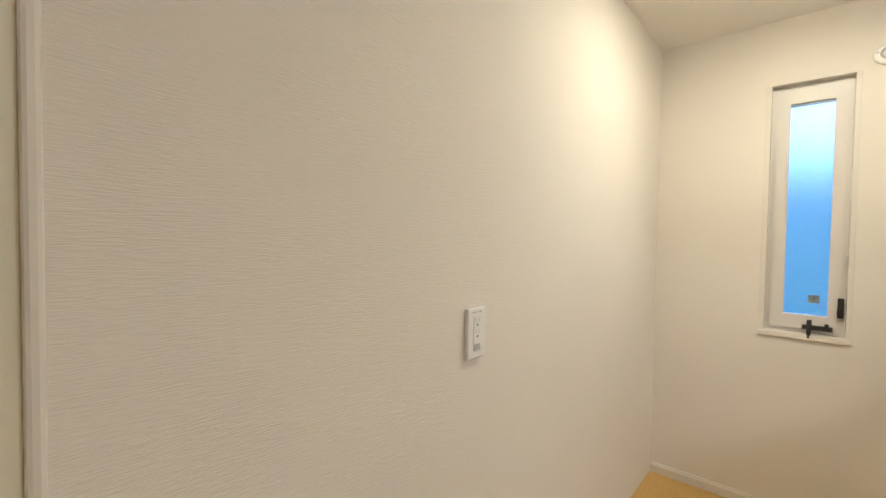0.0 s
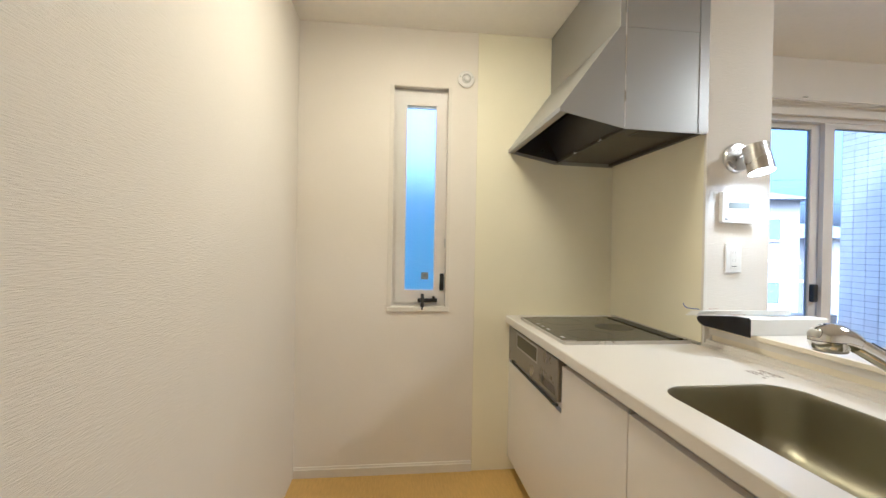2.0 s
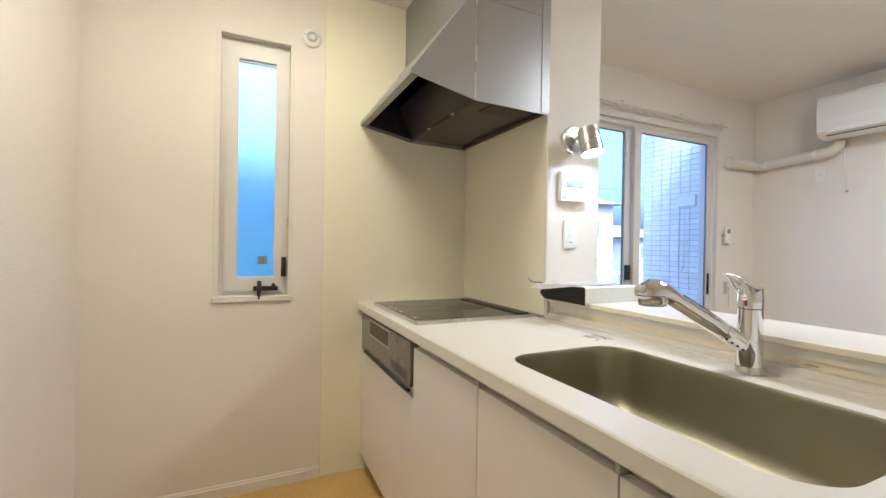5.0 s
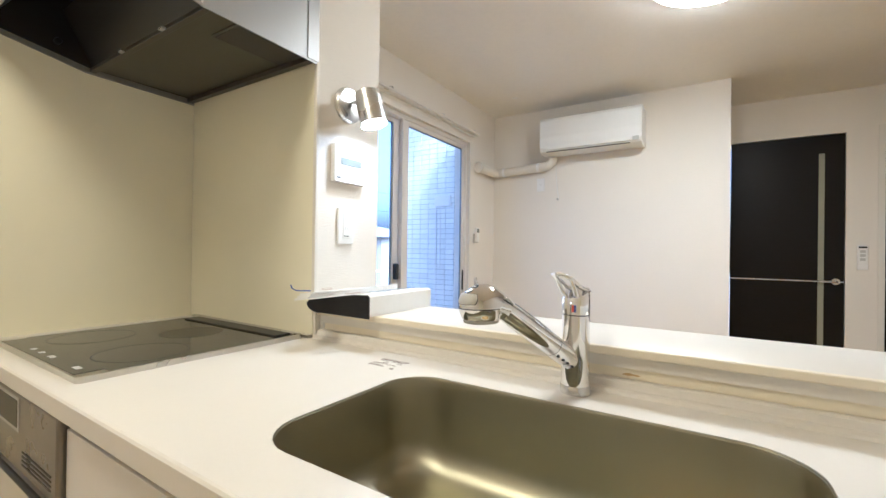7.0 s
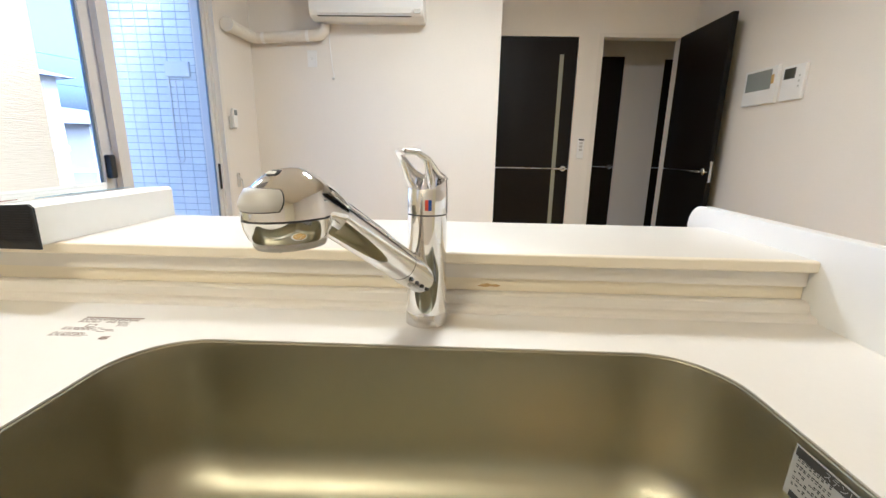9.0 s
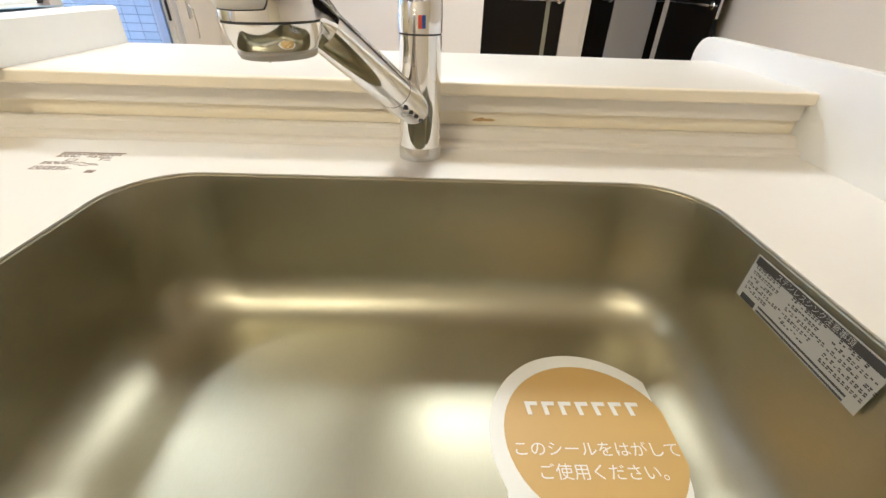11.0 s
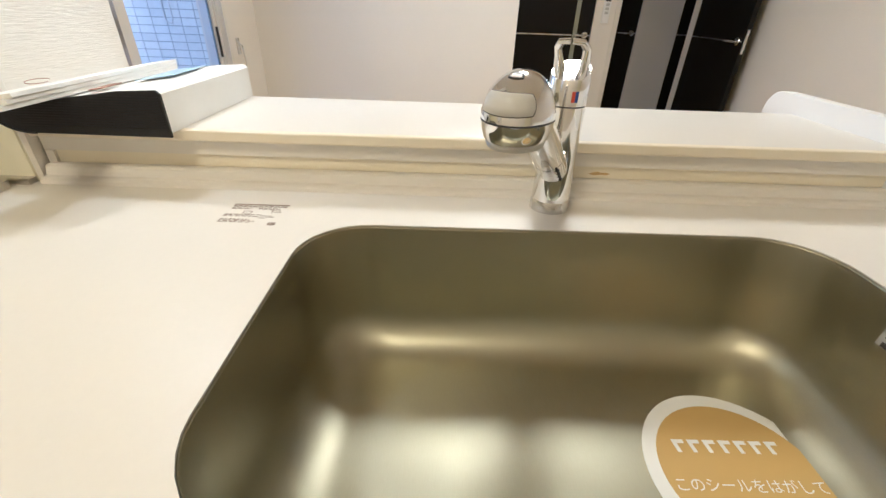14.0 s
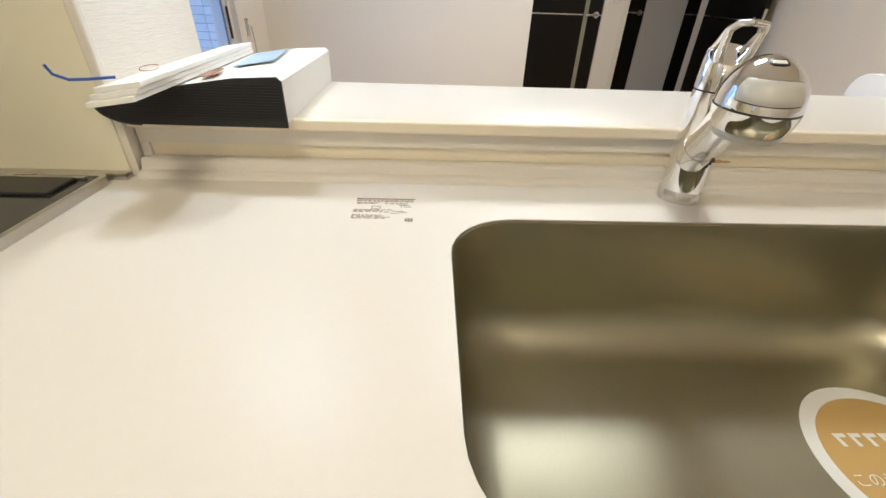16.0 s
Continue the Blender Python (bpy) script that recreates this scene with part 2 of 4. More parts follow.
def slab(u0, u1, z0, z1, axis, a, b, holes=()):
    """A wall between a and b across axis, with through openings (u0, u1, z0, z1)."""
    us = sorted({u0, u1, *[h[0] for h in holes], *[h[1] for h in holes]})
    zs = sorted({z0, z1, *[h[2] for h in holes], *[h[3] for h in holes]})
    bm = bmesh.new()
    solid = {(i, j) for i in range(len(us) - 1) for j in range(len(zs) - 1)
             if not any(h[0] <= (us[i] + us[i + 1]) / 2 <= h[1] and h[2] <= (zs[j] + zs[j + 1]) / 2 <= h[3] for h in holes)}
    seen = {}

    def v(u, w, z):
        p = (w, u, z) if axis == "x" else (u, w, z)
        if p not in seen:
            seen[p] = bm.verts.new(p)
        return seen[p]
    for i, j in solid:
        c = [(us[i], zs[j]), (us[i + 1], zs[j]), (us[i + 1], zs[j + 1]), (us[i], zs[j + 1])]
        bm.faces.new([v(u, a, z) for u, z in c])
        bm.faces.new([v(u, b, z) for u, z in c])
        for k, (di, dj) in enumerate(((0, -1), (1, 0), (0, 1), (-1, 0))):
            if (i + di, j + dj) not in solid:
                p, q = c[k], c[(k + 1) % 4]
                bm.faces.new([v(p[0], a, p[1]), v(q[0], a, q[1]), v(q[0], b, q[1]), v(p[0], b, p[1])])
    return bm


def writing(text, size, place, mat, parent, name="lettering", wide=1.0):
    """Words from the built-in font as a flat mesh; place turns the text's own plane into the world."""
    cu = bpy.data.curves.new(name, "FONT")
    cu.body, cu.size, cu.align_x, cu.align_y = text, size, "CENTER", "CENTER"
    tmp = bpy.data.objects.new(name, cu)
    me = bpy.data.meshes.new_from_object(tmp)
    bpy.data.objects.remove(tmp)
    bm = bmesh.new()
    bm.from_mesh(me)
    turned(bm, place @ Matrix.Diagonal((wide, 1, 1, 1)))
    return part(name, bm, mat, parent)

# ---- structure ----
CEIL = 2.412
structure("floor", box(-1.2, 6.0, -4.7, 0.14, -0.12, 0.0), FLOOR, "yellow-brown wood grain sheet floor", "floor")
structure("ceiling", box(-1.2, 6.0, -4.7, 0.14, CEIL, CEIL + 0.12), CEILING, "cream papered flat ceiling", "ceiling")
structure("wall_west", box(-1.2, -1.082, -2.555, 0.14, 0, CEIL), PAPER, "cream wall with fine sideways ribbed paper", "wall")
structure("wall_west_end", box(-1.2, -1.087, -3.641, -2.5745, 0, CEIL), PANEL, "smooth pale green-white panel beside the corner strip", "wall")
structure("corner_trim", box(-1.19, -1.068, -2.574, -2.5552, 0.0, CEIL, 0.006), TRIM, "off-white upright corner strip", "trim")
WIN = (-0.586, -0.286, 0.893, 2.106)
structure("wall_north", slab(-1.2, 0.943, 0, CEIL, "y", 0.0, 0.14, [WIN]), PAPER, "cream papered wall with a narrow window", "wall")
structure("kitchen_panel_north", box(-0.128, 0.6615, -0.005, -0.0005, 0.0, CEIL - 0.001), PANEL, "glossy pale green-white kitchen wall panel", "panel")
WALL_END = -0.735
structure("wall_hob", box(0.6665, 0.943, WALL_END, -0.001, 0, CEIL), PAPER, "thick cream wall end behind the hob", "wall")
structure("kitchen_panel_hob", box(0.662, 0.6662, WALL_END + 0.010, -0.006, 0.0, CEIL - 0.001), PANEL, "glossy pale green-white kitchen wall panel", "panel")
structure("panel_edge_trim", box(0.656, 0.6695, WALL_END - 0.004, WALL_END + 0.0095, 0.96, CEIL - 0.001, 0.003), TRIM, "white upright edge strip of the panel", "trim")
structure("wall_under_bar", box(0.7085, 0.80, -2.1010, WALL_END - 0.001, 0, 0.930), PAPER, "low cream wall under the bar counter", "wall")
SLIDE = (1.20, 2.945, 0.0, 2.070)
structure("wall_living_north", slab(0.9435, 3.45, 0, CEIL, "y", 0.0, 0.14, [SLIDE]), PAPER, "cream papered wall with a sliding window", "wall")
structure("wall_aircon", box(3.45, 4.27, -1.88, 0.14, 0, CEIL), PAPER, "white papered wall that carries the air conditioner", "wall")
DOORA, DOORB = (-2.637, -1.905, 0.0, 2.085), (-3.535, -2.848, 0.0, 2.085)
structure("wall_doors", slab(-3.64, -1.881, 0, CEIL, "x", 4.15, 4.27, [DOORA, DOORB]), PAPER, "cream papered wall with two doorways", "wall")
structure("wall_south", box(-1.2, 4.27, -3.76, -3.641, 0, CEIL), PAPER, "white papered wall with control panels", "wall")
structure("wall_hall_back", slab(-4.6, -2.2, 0, CEIL, "x", 4.85, 4.97, [(-3.312, -2.60, 0, 2.07), (-4.44, -3.724, 0, 2.05)]), HALLPAPER, "grey-white papered hall wall", "wall")
structure("wall_hall_south", box(4.27, 4.85, -4.7, -4.6, 0, CEIL), HALLPAPER, "grey-white papered hall wall", "wall")
structure("wall_hall_north", box(4.27, 4.85, -2.2, -2.1, 0, CEIL), HALLPAPER, "grey-white papered hall wall", "wall")
structure("wall_hall_closet", box(4.271, 4.37, -4.6, -3.60, 0, CEIL), HALLPAPER, "grey-white papered hall wall", "wall")
structure("ceiling_hall_lintel", box(4.275, 4.31, -3.59, -2.3, 2.25, CEIL - 0.001), HALLPAPER, "plain lintel over the hall side of the doorway", "trim")
bm = prism([(-0.012, 0.0), (0.0, 0.0), (0.0, 0.055), (-0.006, 0.055), (-0.0085, 0.045), (-0.012, 0.043)], "x", -1.081, -0.130)
structure("baseboard", bm, TRIM, "low off-white skirting board with a stepped top", "baseboard")

# ---- things of the kitchen: narrow window ----


def narrow_window():
    w = thing("window_1", (-0.436, 0.05, 0.893), "narrow white casement window with frosted glass, closed", "window", kind="structure")
    x0, x1, z0, z1 = WIN
    
    bm = bmesh.new()
    for a in ((x0 - 0.02, x0 + 0.003, z0 - 0.007, z1 - 0.001), (x1 - 0.003, x1 + 0.016, z0 - 0.007, z1 - 0.001)):
        box(a[0], a[1], -0.003, 0.055, a[2], a[3], 0.001, bm)
    part("window_casing", bm, TRIM, w)
    part("window_sill", box(x0 - 0.021, x1 + 0.017, -0.012, 0.055, z0 - 0.013, z0 + 0.012, 0.003), TRIM, w)
    part("head_lining", box(x0 + 0.003, x1 - 0.003, 0.0, 0.055, z1 - 0.006, z1 - 0.0005), TRIM, w)
    gx0, gx1, gz0, gz1 = -0.511, -0.351, 0.993, 2.008
    y0, y1 = 0.03, 0.075
    part("window_frame", slab(x0 + 0.003, x1 - 0.003, z0 + 0.012, z1 - 0.007, "y", y0 + 0.012, y1, [(x0 + 0.03, x1 - 0.03, z0 + 0.045, z1 - 0.035)]), ALU, w)
    sash = part("sash", slab(x0 + 0.022, x1 - 0.022, z0 + 0.035, z1 - 0.028, "y", y0, y1 - 0.01, [(gx0, gx1, gz0, gz1)]), ALU, w)
    pane = part("pane", box(gx0 - 0.003, gx1 + 0.003, 0.048, 0.053, gz0 - 0.003, gz1 + 0.003), FROST, sash, "frosted pane")
    pane.visible_shadow = False
    part("glazing_bar", box(gx0, gx1, 0.040, 0.047, gz1 - 0.014, gz1), ALUDARK, sash)
    tag = part("pane_sticker", box(-0.420, -0.380, 0.0462, 0.0472, 1.052, 1.090), LCD, sash, "small grey square sticker with a letter P")
    writing("P", 0.022, pose(-0.400, 0.0456, 1.071, 90, 0, 0), INKDARK, tag)
    # crank handle on the sill rail and the side latch
    c = part("crank_base", box(-0.439, -0.331, 0.012, 0.030, 0.927, 0.949, 0.004), BLACKPLASTIC, w, "black crank handle")
    part("crank_arm", tube([(-0.413, 0.014, 0.972), (-0.414, 0.000, 0.945), (-0.415, -0.006, 0.890)], [0.009, 0.010, 0.008], 12), BLACKPLASTIC, c, smooth=True)
    part("crank_knob", lathe([(0.004, 0), (0.008, 0.002), (0.008, 0.012), (0.004, 0.014)], (-0.352, 0.012, 0.949), 14, (0, -0.4, 1)), BLACKPLASTIC, c, smooth=True)
    la = part("latch", tube([(-0.303, 0.018, 1.080), (-0.303, 0.010, 1.053), (-0.312, 0.012, 1.030), (-0.313, 0.018, 1.000)], [0.006, 0.008, 0.008, 0.006], 12), BLACKPLASTIC, w, "black side latch", True)
    part("latch_plate", box(-0.318, -0.296, 0.026, 0.030, 0.993, 1.086, 0.002), BLACKPLASTIC, la)
    part("upper_catch", box(-0.296, -0.287, 0.020, 0.030, 1.228, 1.280, 0.002), GREYPLASTIC, w, "small grey catch")


narrow_window()

# ---- cabinets ----


def unit(name, y0, y1, label, door_outline, deep_top):
    u = thing(name, (0.38, (y0 + y1) / 2, 0), label, "kitchen cabinet", "base cabinets under the worktop")
    part("body", box(0.097, 0.60, y0 + 0.001, y1 - 0.001, 0.075, deep_top), CABINET, u)
    part("kick_board", box(0.127, 0.142, y0 + 0.001, y1 - 0.001, 0.0, 0.075), CHANNEL, u, "dark recessed kick board")
    part("channel", box(0.098, 0.104, y0 + 0.004, y1 - 0.004, 0.60, 0.8185), CHANNEL, u, "grey finger channel over the door")
    part("channel_end", box(0.078, 0.102, y0 + 0.001, y0 + 0.011, 0.786, 0.8185, 0.002), GREYPLASTIC, u)
    part("door", prism(door_outline, "x", 0.074, 0.0965, 0.0015), CABINET, u)
    return u


unit("hob_cabinet", -1.200, -0.012, "glossy white base cabinet with a stepped door round the grill",
     [(-1.1985, 0.078), (-0.013, 0.078), (-0.013, 0.606), (-0.745, 0.606), (-0.745, 0.789), (-1.1985, 0.789)], 0.60)
unit("sink_cabinet", -1.650, -1.201, "glossy white base cabinet under the sink",
     [(-1.6485, 0.078), (-1.2025, 0.078), (-1.2025, 0.789), (-1.6485, 0.789)], 0.60)
unit("sink_cabinet", -2.1010, -1.651, "glossy white base cabinet under the sink",
     [(-2.0995, 0.078), (-1.6525, 0.078), (-1.6525, 0.789), (-2.0995, 0.789)], 0.60)
single("filler_strip", box(0.074, 0.092, -0.0115, -0.0055, 0.075, 0.818), CABINET, "narrow white filler strip beside the cabinet", "filler strip")


def grill():
    g = thing("grill", (0.25, -0.4, 0.69), "stainless fish grill front set into the cabinet", "grill")
    part("body", box(0.105, 0.50, -0.70, -0.04, 0.63, 0.815), HOODIN, g)
    part("side_plate", box(0.072, 0.102, -0.105, -0.014, 0.622, 0.818, 0.003), GRILLMET, g, "plain steel side plate")
    d = part("drawer_front", box(0.062, 0.102, -0.735, -0.109, 0.645, 0.808, 0.004), GRILLMET, g)
    part("window", box(0.0595, 0.064, -0.495, -0.205, 0.735, 0.795, 0.002), FILTER, d, "brown glass grill window")
    part("window_rim", slab(-0.503, -0.197, 0.728, 0.802, "x", 0.0605, 0.064, [(-0.495, -0.205, 0.735, 0.795)]), GREYPLASTIC, d)
    part("handle_bar", tube([(0.064, -0.730, 0.634), (0.058, -0.71, 0.632), (0.058, -0.14, 0.632), (0.064, -0.115, 0.634)], 0.006, 10), BLACKPLASTIC, g, "dark handle bar", True)
    for k in range(4):
        part("slot", box(0.0605, 0.064, -0.71, -0.53, 0.665 + 0.009 * k, 0.668 + 0.009 * k), INKDARK, d)


grill()

# ---- worktop ----
SX0, SX1, SY0, SY1, SR = 0.150, 0.545, -1.884, -1.195, 0.085


def filled(outer, holes, z0, z1):
    bm = bmesh.new()
    edges = []
    for loop in (outer, *holes):
        vs = [bm.verts.new((x, y, z0)) for x, y in loop]
        edges += [bm.edges.new((vs[i], vs[(i + 1) % len(vs)])) for i in range(len(vs))]
    bmesh.ops.triangle_fill(bm, edges=edges, use_beauty=True)
    got = bmesh.ops.extrude_face_region(bm, geom=list(bm.faces))
    bmesh.ops.translate(bm, verts=[v for v in got["geom"] if isinstance(v, bmesh.types.BMVert)], vec=(0, 0, z1 - z0))
    return bm


def worktop():
    w = thing("worktop", (0.36, -1.05, 0.82), "white artificial stone worktop along the kitchen", "worktop")
    outer = [(0.0585, -2.1015), (0.692, -2.1015), (0.692, -0.7395), (0.6612, -0.7395), (0.6612, -0.0055), (0.0585, -0.0055)]
    part("slab", filled(outer, [rounded(SX0, SX1, SY0, SY1, SR)], 0.82, 0.86), WORKTOP, w)
    part("front_edge", prism([(0.0585, 0.8202), (0.0585, 0.8598), (0.055, 0.8588), (0.052, 0.8555), (0.052, 0.8225), (0.0535, 0.8202)], "y", -2.1015, -0.0055), WORKTOP, w)
    prof = [(x + 0.003, z - 0.002) for x, z in ((0.648, 0.8622), (0.650, 0.867), (0.655, 0.8702), (0.664, 0.872), (0.666, 0.877), (0.668, 0.884), (0.672, 0.8865), (0.6850, 0.8865), (0.6850, 0.8622))]
    part("upstand", prism(prof, "y", -2.1015, -0.7395), WORKTOP, w, "rounded upstand at the back")


worktop()


def sink():
    s = thing("sink", (0.35, -1.54, 0.64), "large satin stainless steel kitchen sink, empty", "sink")
    g = 0.0015
    prof = [(g - 0.001, 0.8585), (g, 0.8525), (0.003, 0.840), (0.006, 0.79), (0.007, 0.755)] + [(0.008 + 0.066 * (1 - math.cos(a)), 0.7318 - 0.066 * math.sin(a)) for a in (radians(9 * k) for k in range(11))]
    rings = []
    for inset, z in prof:
        rings.append([(x, y, z) for x, y in rounded(SX0 + inset, SX1 - inset, SY0 + inset, SY1 - inset, max(SR - inset * 0.25, 0.05), 10)])
    for inset, z in ((0.12, 0.6658),):
        rings.append([(x, y, z) for x, y in rounded(SX0 + inset, SX1 - inset, SY0 + inset, SY1 - inset, 0.018, 10)])
    bm = loft(rings, caps=False)
    bm.faces.new([v for v in bm.verts][-len(rings[0]):])
    part("bowl", bm, STEEL, s, smooth=True)
    rim = [[(x, y, z) for x, y in rounded(SX0 + i, SX1 - i, SY0 + i, SY1 - i, SR - i * 0.5, 10)] for i, z in ((0.0004, 0.8562), (0.0011, 0.8572), (0.0018, 0.8562), (0.0018, 0.855), (0.0004, 0.855))]
    bm = loft([*rim, rim[0]], caps=False)
    bmesh.ops.remove_doubles(bm, verts=bm.verts, dist=1e-5)
    part("rim", bm, STEEL, s, "thin steel rim", True)


sink()




def bubble_sticker():
    s = thing("sink_sticker", (0.331, -1.741, 0.6655), "round tan sticker with a white border, stuck on the sink floor", "sticker")
    cx, cy, r = 0.323, -1.732, 0.111
    out = []
    for k in range(48):
        a = 2 * math.pi * k / 48
        rr = r * (1.0 + 0.012 * math.sin(3 * a + 1))
        if k in (16, 17):
            rr = r * (1.02, 1.13)[k - 16]
        out.append((cx + rr * math.cos(a), cy + rr * math.sin(a)))
    part("border", prism(out, "z", 0.6653, 0.6662), STICKERWHITE, s, "white paper border")
    inner = [(cx + 0.0935 * math.cos(2 * math.pi * k / 48), cy + 0.0935 * math.sin(2 * math.pi * k / 48)) for k in range(48)]
    face = part("face", prism(inner, "z", 0.6662, 0.6666), TAN, s, "tan printed face")
    # the maker's mark as seven plain shapes
    for k in range(7):
        y = cy + 0.066 - 0.0192 * k
        x = cx + 0.033
        part("mark", prism([(x - 0.008, y - 0.002), (x - 0.008, y - 0.007), (x + 0.004, y - 0.0055), (x + 0.004, y - 0.0145), (x + 0.009, y - 0.0145), (x + 0.009, y)], "z", 0.6666, 0.6669), STICKERWHITE, face)
    writing("このシールをはがして", 0.0175, pose(cx - 0.016, cy, 0.6669, 0, 0, -90), STICKERWHITE, face)
    writing("ご使用ください。", 0.0175, pose(cx - 0.040, cy - 0.004, 0.6669, 0, 0, -90), STICKERWHITE, face)


bubble_sticker()


def sink_label():
    y = SY0 + 0.0068
    s = thing("sink_label", (0.322, y, 0.80), "pale grey caution label with dark title on the sink wall", "label")
    tilt = pose(0.325, y, 0.8280, 86.8, 0, 180)
    w, h = 0.146, 0.048

    def plate(x0, x1, y0, y1, z0, z1):
        return turned(box(x0, x1, y0, y1, z0, z1), tilt)
    part("sheet", plate(-w / 2, w / 2, -h / 2, h / 2, 0, 0.0006), LABELPAPER, s)
    band = part("title_band", plate(-w / 2 + 0.002, w / 2 - 0.002, 0.0150, h / 2 - 0.001, 0.0006, 0.0009), INKDARK, s, "dark title band")
    writing("ステンレスシンク注意事項", 0.0072, tilt @ pose(0, 0.0190, 0.0011), LABELPAPER, band)
    rng = random.Random(4)
    for col in range(3):
        for row in range(5):
            x0 = -w / 2 + 0.005 + col * 0.0485
            bm = bmesh.new()
            for k in range(rng.randint(8, 12)):
                for j in range(2):
                    if rng.random() < 0.85:
                        xa, ya = x0 + 0.0039 * k + rng.uniform(0, 0.0005), 0.0115 - row * 0.0060 + 0.0019 * j
                        box(xa, xa + rng.uniform(0.0018, 0.0031), ya, ya + rng.uniform(0.0008, 0.0014), 0.0006, 0.0008, bm=bm)
            part("text_line", turned(bm, tilt), INKDARK, s)
    for row in range(2):
        part("text_line", plate(-w / 2 + 0.03, w / 2 - 0.012, -0.0185 - row * 0.0044, -0.0166 - row * 0.0044, 0.0006, 0.0008), INKDARK, s)
    part("tag", plate(-w / 2 + 0.006, -w / 2 + 0.026, -0.0235, -0.0175, 0.0006, 0.0009), INKDARK, s)


sink_label()


def worktop_label():
    s = thing("worktop_label", (0.5650, -1.1090, 0.8603), "clear care label with small brown print on the worktop", "label")
    z0, z1 = 0.8601, 0.8604
    rng = random.Random(7)

    def line(name, y0, y1, x0, x1):
        part(name, box(x0, x1, y0, y1, z0, z1), INK, s)
    line("title_bar", -1.1500, -1.0690, 0.5965, 0.5995)

    def words(y_from, y_to, x, tall):
        y = y_from
        while y > y_to:
            w = rng.uniform(0.003, 0.009)
            line("word", max(y - w, y_to), y, x - tall / 2, x + tall / 2)
            y -= w + rng.uniform(0.001, 0.003)
    for x in (0.5935, 0.5905):
        words(-1.0700, -1.1480, x, 0.0014)
    for x in (0.5860, 0.5830):
        words(-1.0710, -1.1000, x, 0.0012)
        words(-1.1090, -1.1400, x, 0.0012)
    for x in (0.5650, 0.5620, 0.5590, 0.5500, 0.5470, 0.5440, 0.5410):
        words(-1.0690, rng.uniform(-1.1200, -1.1060), x, 0.0012)
    for y, x, w, h in ((-1.0980, 0.5755, 0.012, 0.0008), (-1.0925, 0.5720, 0.0012, 0.007), (-1.1035, 0.5720, 0.0012, 0.007), (-1.0980, 0.5685, 0.012, 0.0008),
                       (-1.1360, 0.5790, 0.014, 0.001), (-1.1320, 0.5760, 0.0012, 0.008), (-1.1400, 0.5740, 0.010, 0.001), (-1.1280, 0.5615, 0.016, 0.001), (-1.1340, 0.5580, 0.012, 0.001), (-1.1240, 0.5550, 0.010, 0.001)):
        line("drawing", y - w / 2, y + w / 2, x - h / 2, x + h / 2)
    for k in range(9):
        yy, xx = -1.1385 - 0.0036 * (k % 3), 0.5420 - 0.003 * (k // 3)
        line("code_block", yy - 0.003, yy, xx - (0.0026 if k % 2 else 0.0018), xx)


worktop_label()

# ---- bar counter ----
bar = thing("bar_counter", (0.80, -1.4, 0.931), "raised cream-white bar counter over the low wall", "bar counter")
part("top", box(0.6802, 0.942, -2.1015, -0.738, 0.930, 0.948, 0.0015, seg=2), WORKTOP, bar, smooth=True)
part("front_edging", prism([(0.6800, 0.9302), (0.6800, 0.9478), (0.6725, 0.9474), (0.6707, 0.9464), (0.6700, 0.9448), (0.6700, 0.9332), (0.6709, 0.9312), (0.6725, 0.9302)], "y", -2.1015, -0.738), EDGING, bar, "cream front edge band")
structure("bar_strip_trim", box(0.6835, 0.708, -2.101, -0.7385, 0.9058, 0.9292), TRIM, "grey-white strip under the bar counter", "trim")
structure("bar_back_panel", box(0.6885, 0.708, -2.101, -0.752, 0.8848, 0.9052), BACKSTRIP, "beige strip between worktop and bar", "panel")
structure("bar_strip_end", box(0.6835, 0.708, -0.7515, -0.7385, 0.8848, 0.9052), TRIM, "short white end piece of the strip", "trim")
bm = prism([(y - 0.142, z - 0.0085) for y, z in ((-1.470, 0.9005), (-1.482, 0.8985), (-1.490, 0.9000), (-1.500, 0.8992), (-1.506, 0.9015), (-1.499, 0.9035), (-1.491, 0.9030), (-1.485, 0.9050), (-1.476, 0.9030))], "x", 0.6879, 0.6885)
single("stain", bm, STAIN, "yellow-brown stain on the beige strip", "stain")
r = 0.045
out = [(0.066, 0.0), (1.028, 0.0)] + [(1.028 - r + r * math.cos(a), 0.986 - r + r * math.sin(a)) for a in (radians(10 * k) for k in range(10))] + [(0.066, 0.986)]
structure("counter_end_panel", prism(out, "y", -2.127, -2.102, 0.002), WHITEPLASTIC, "white end panel with a rounded back corner beside the worktop", "panel", True)

# ---- hob ----


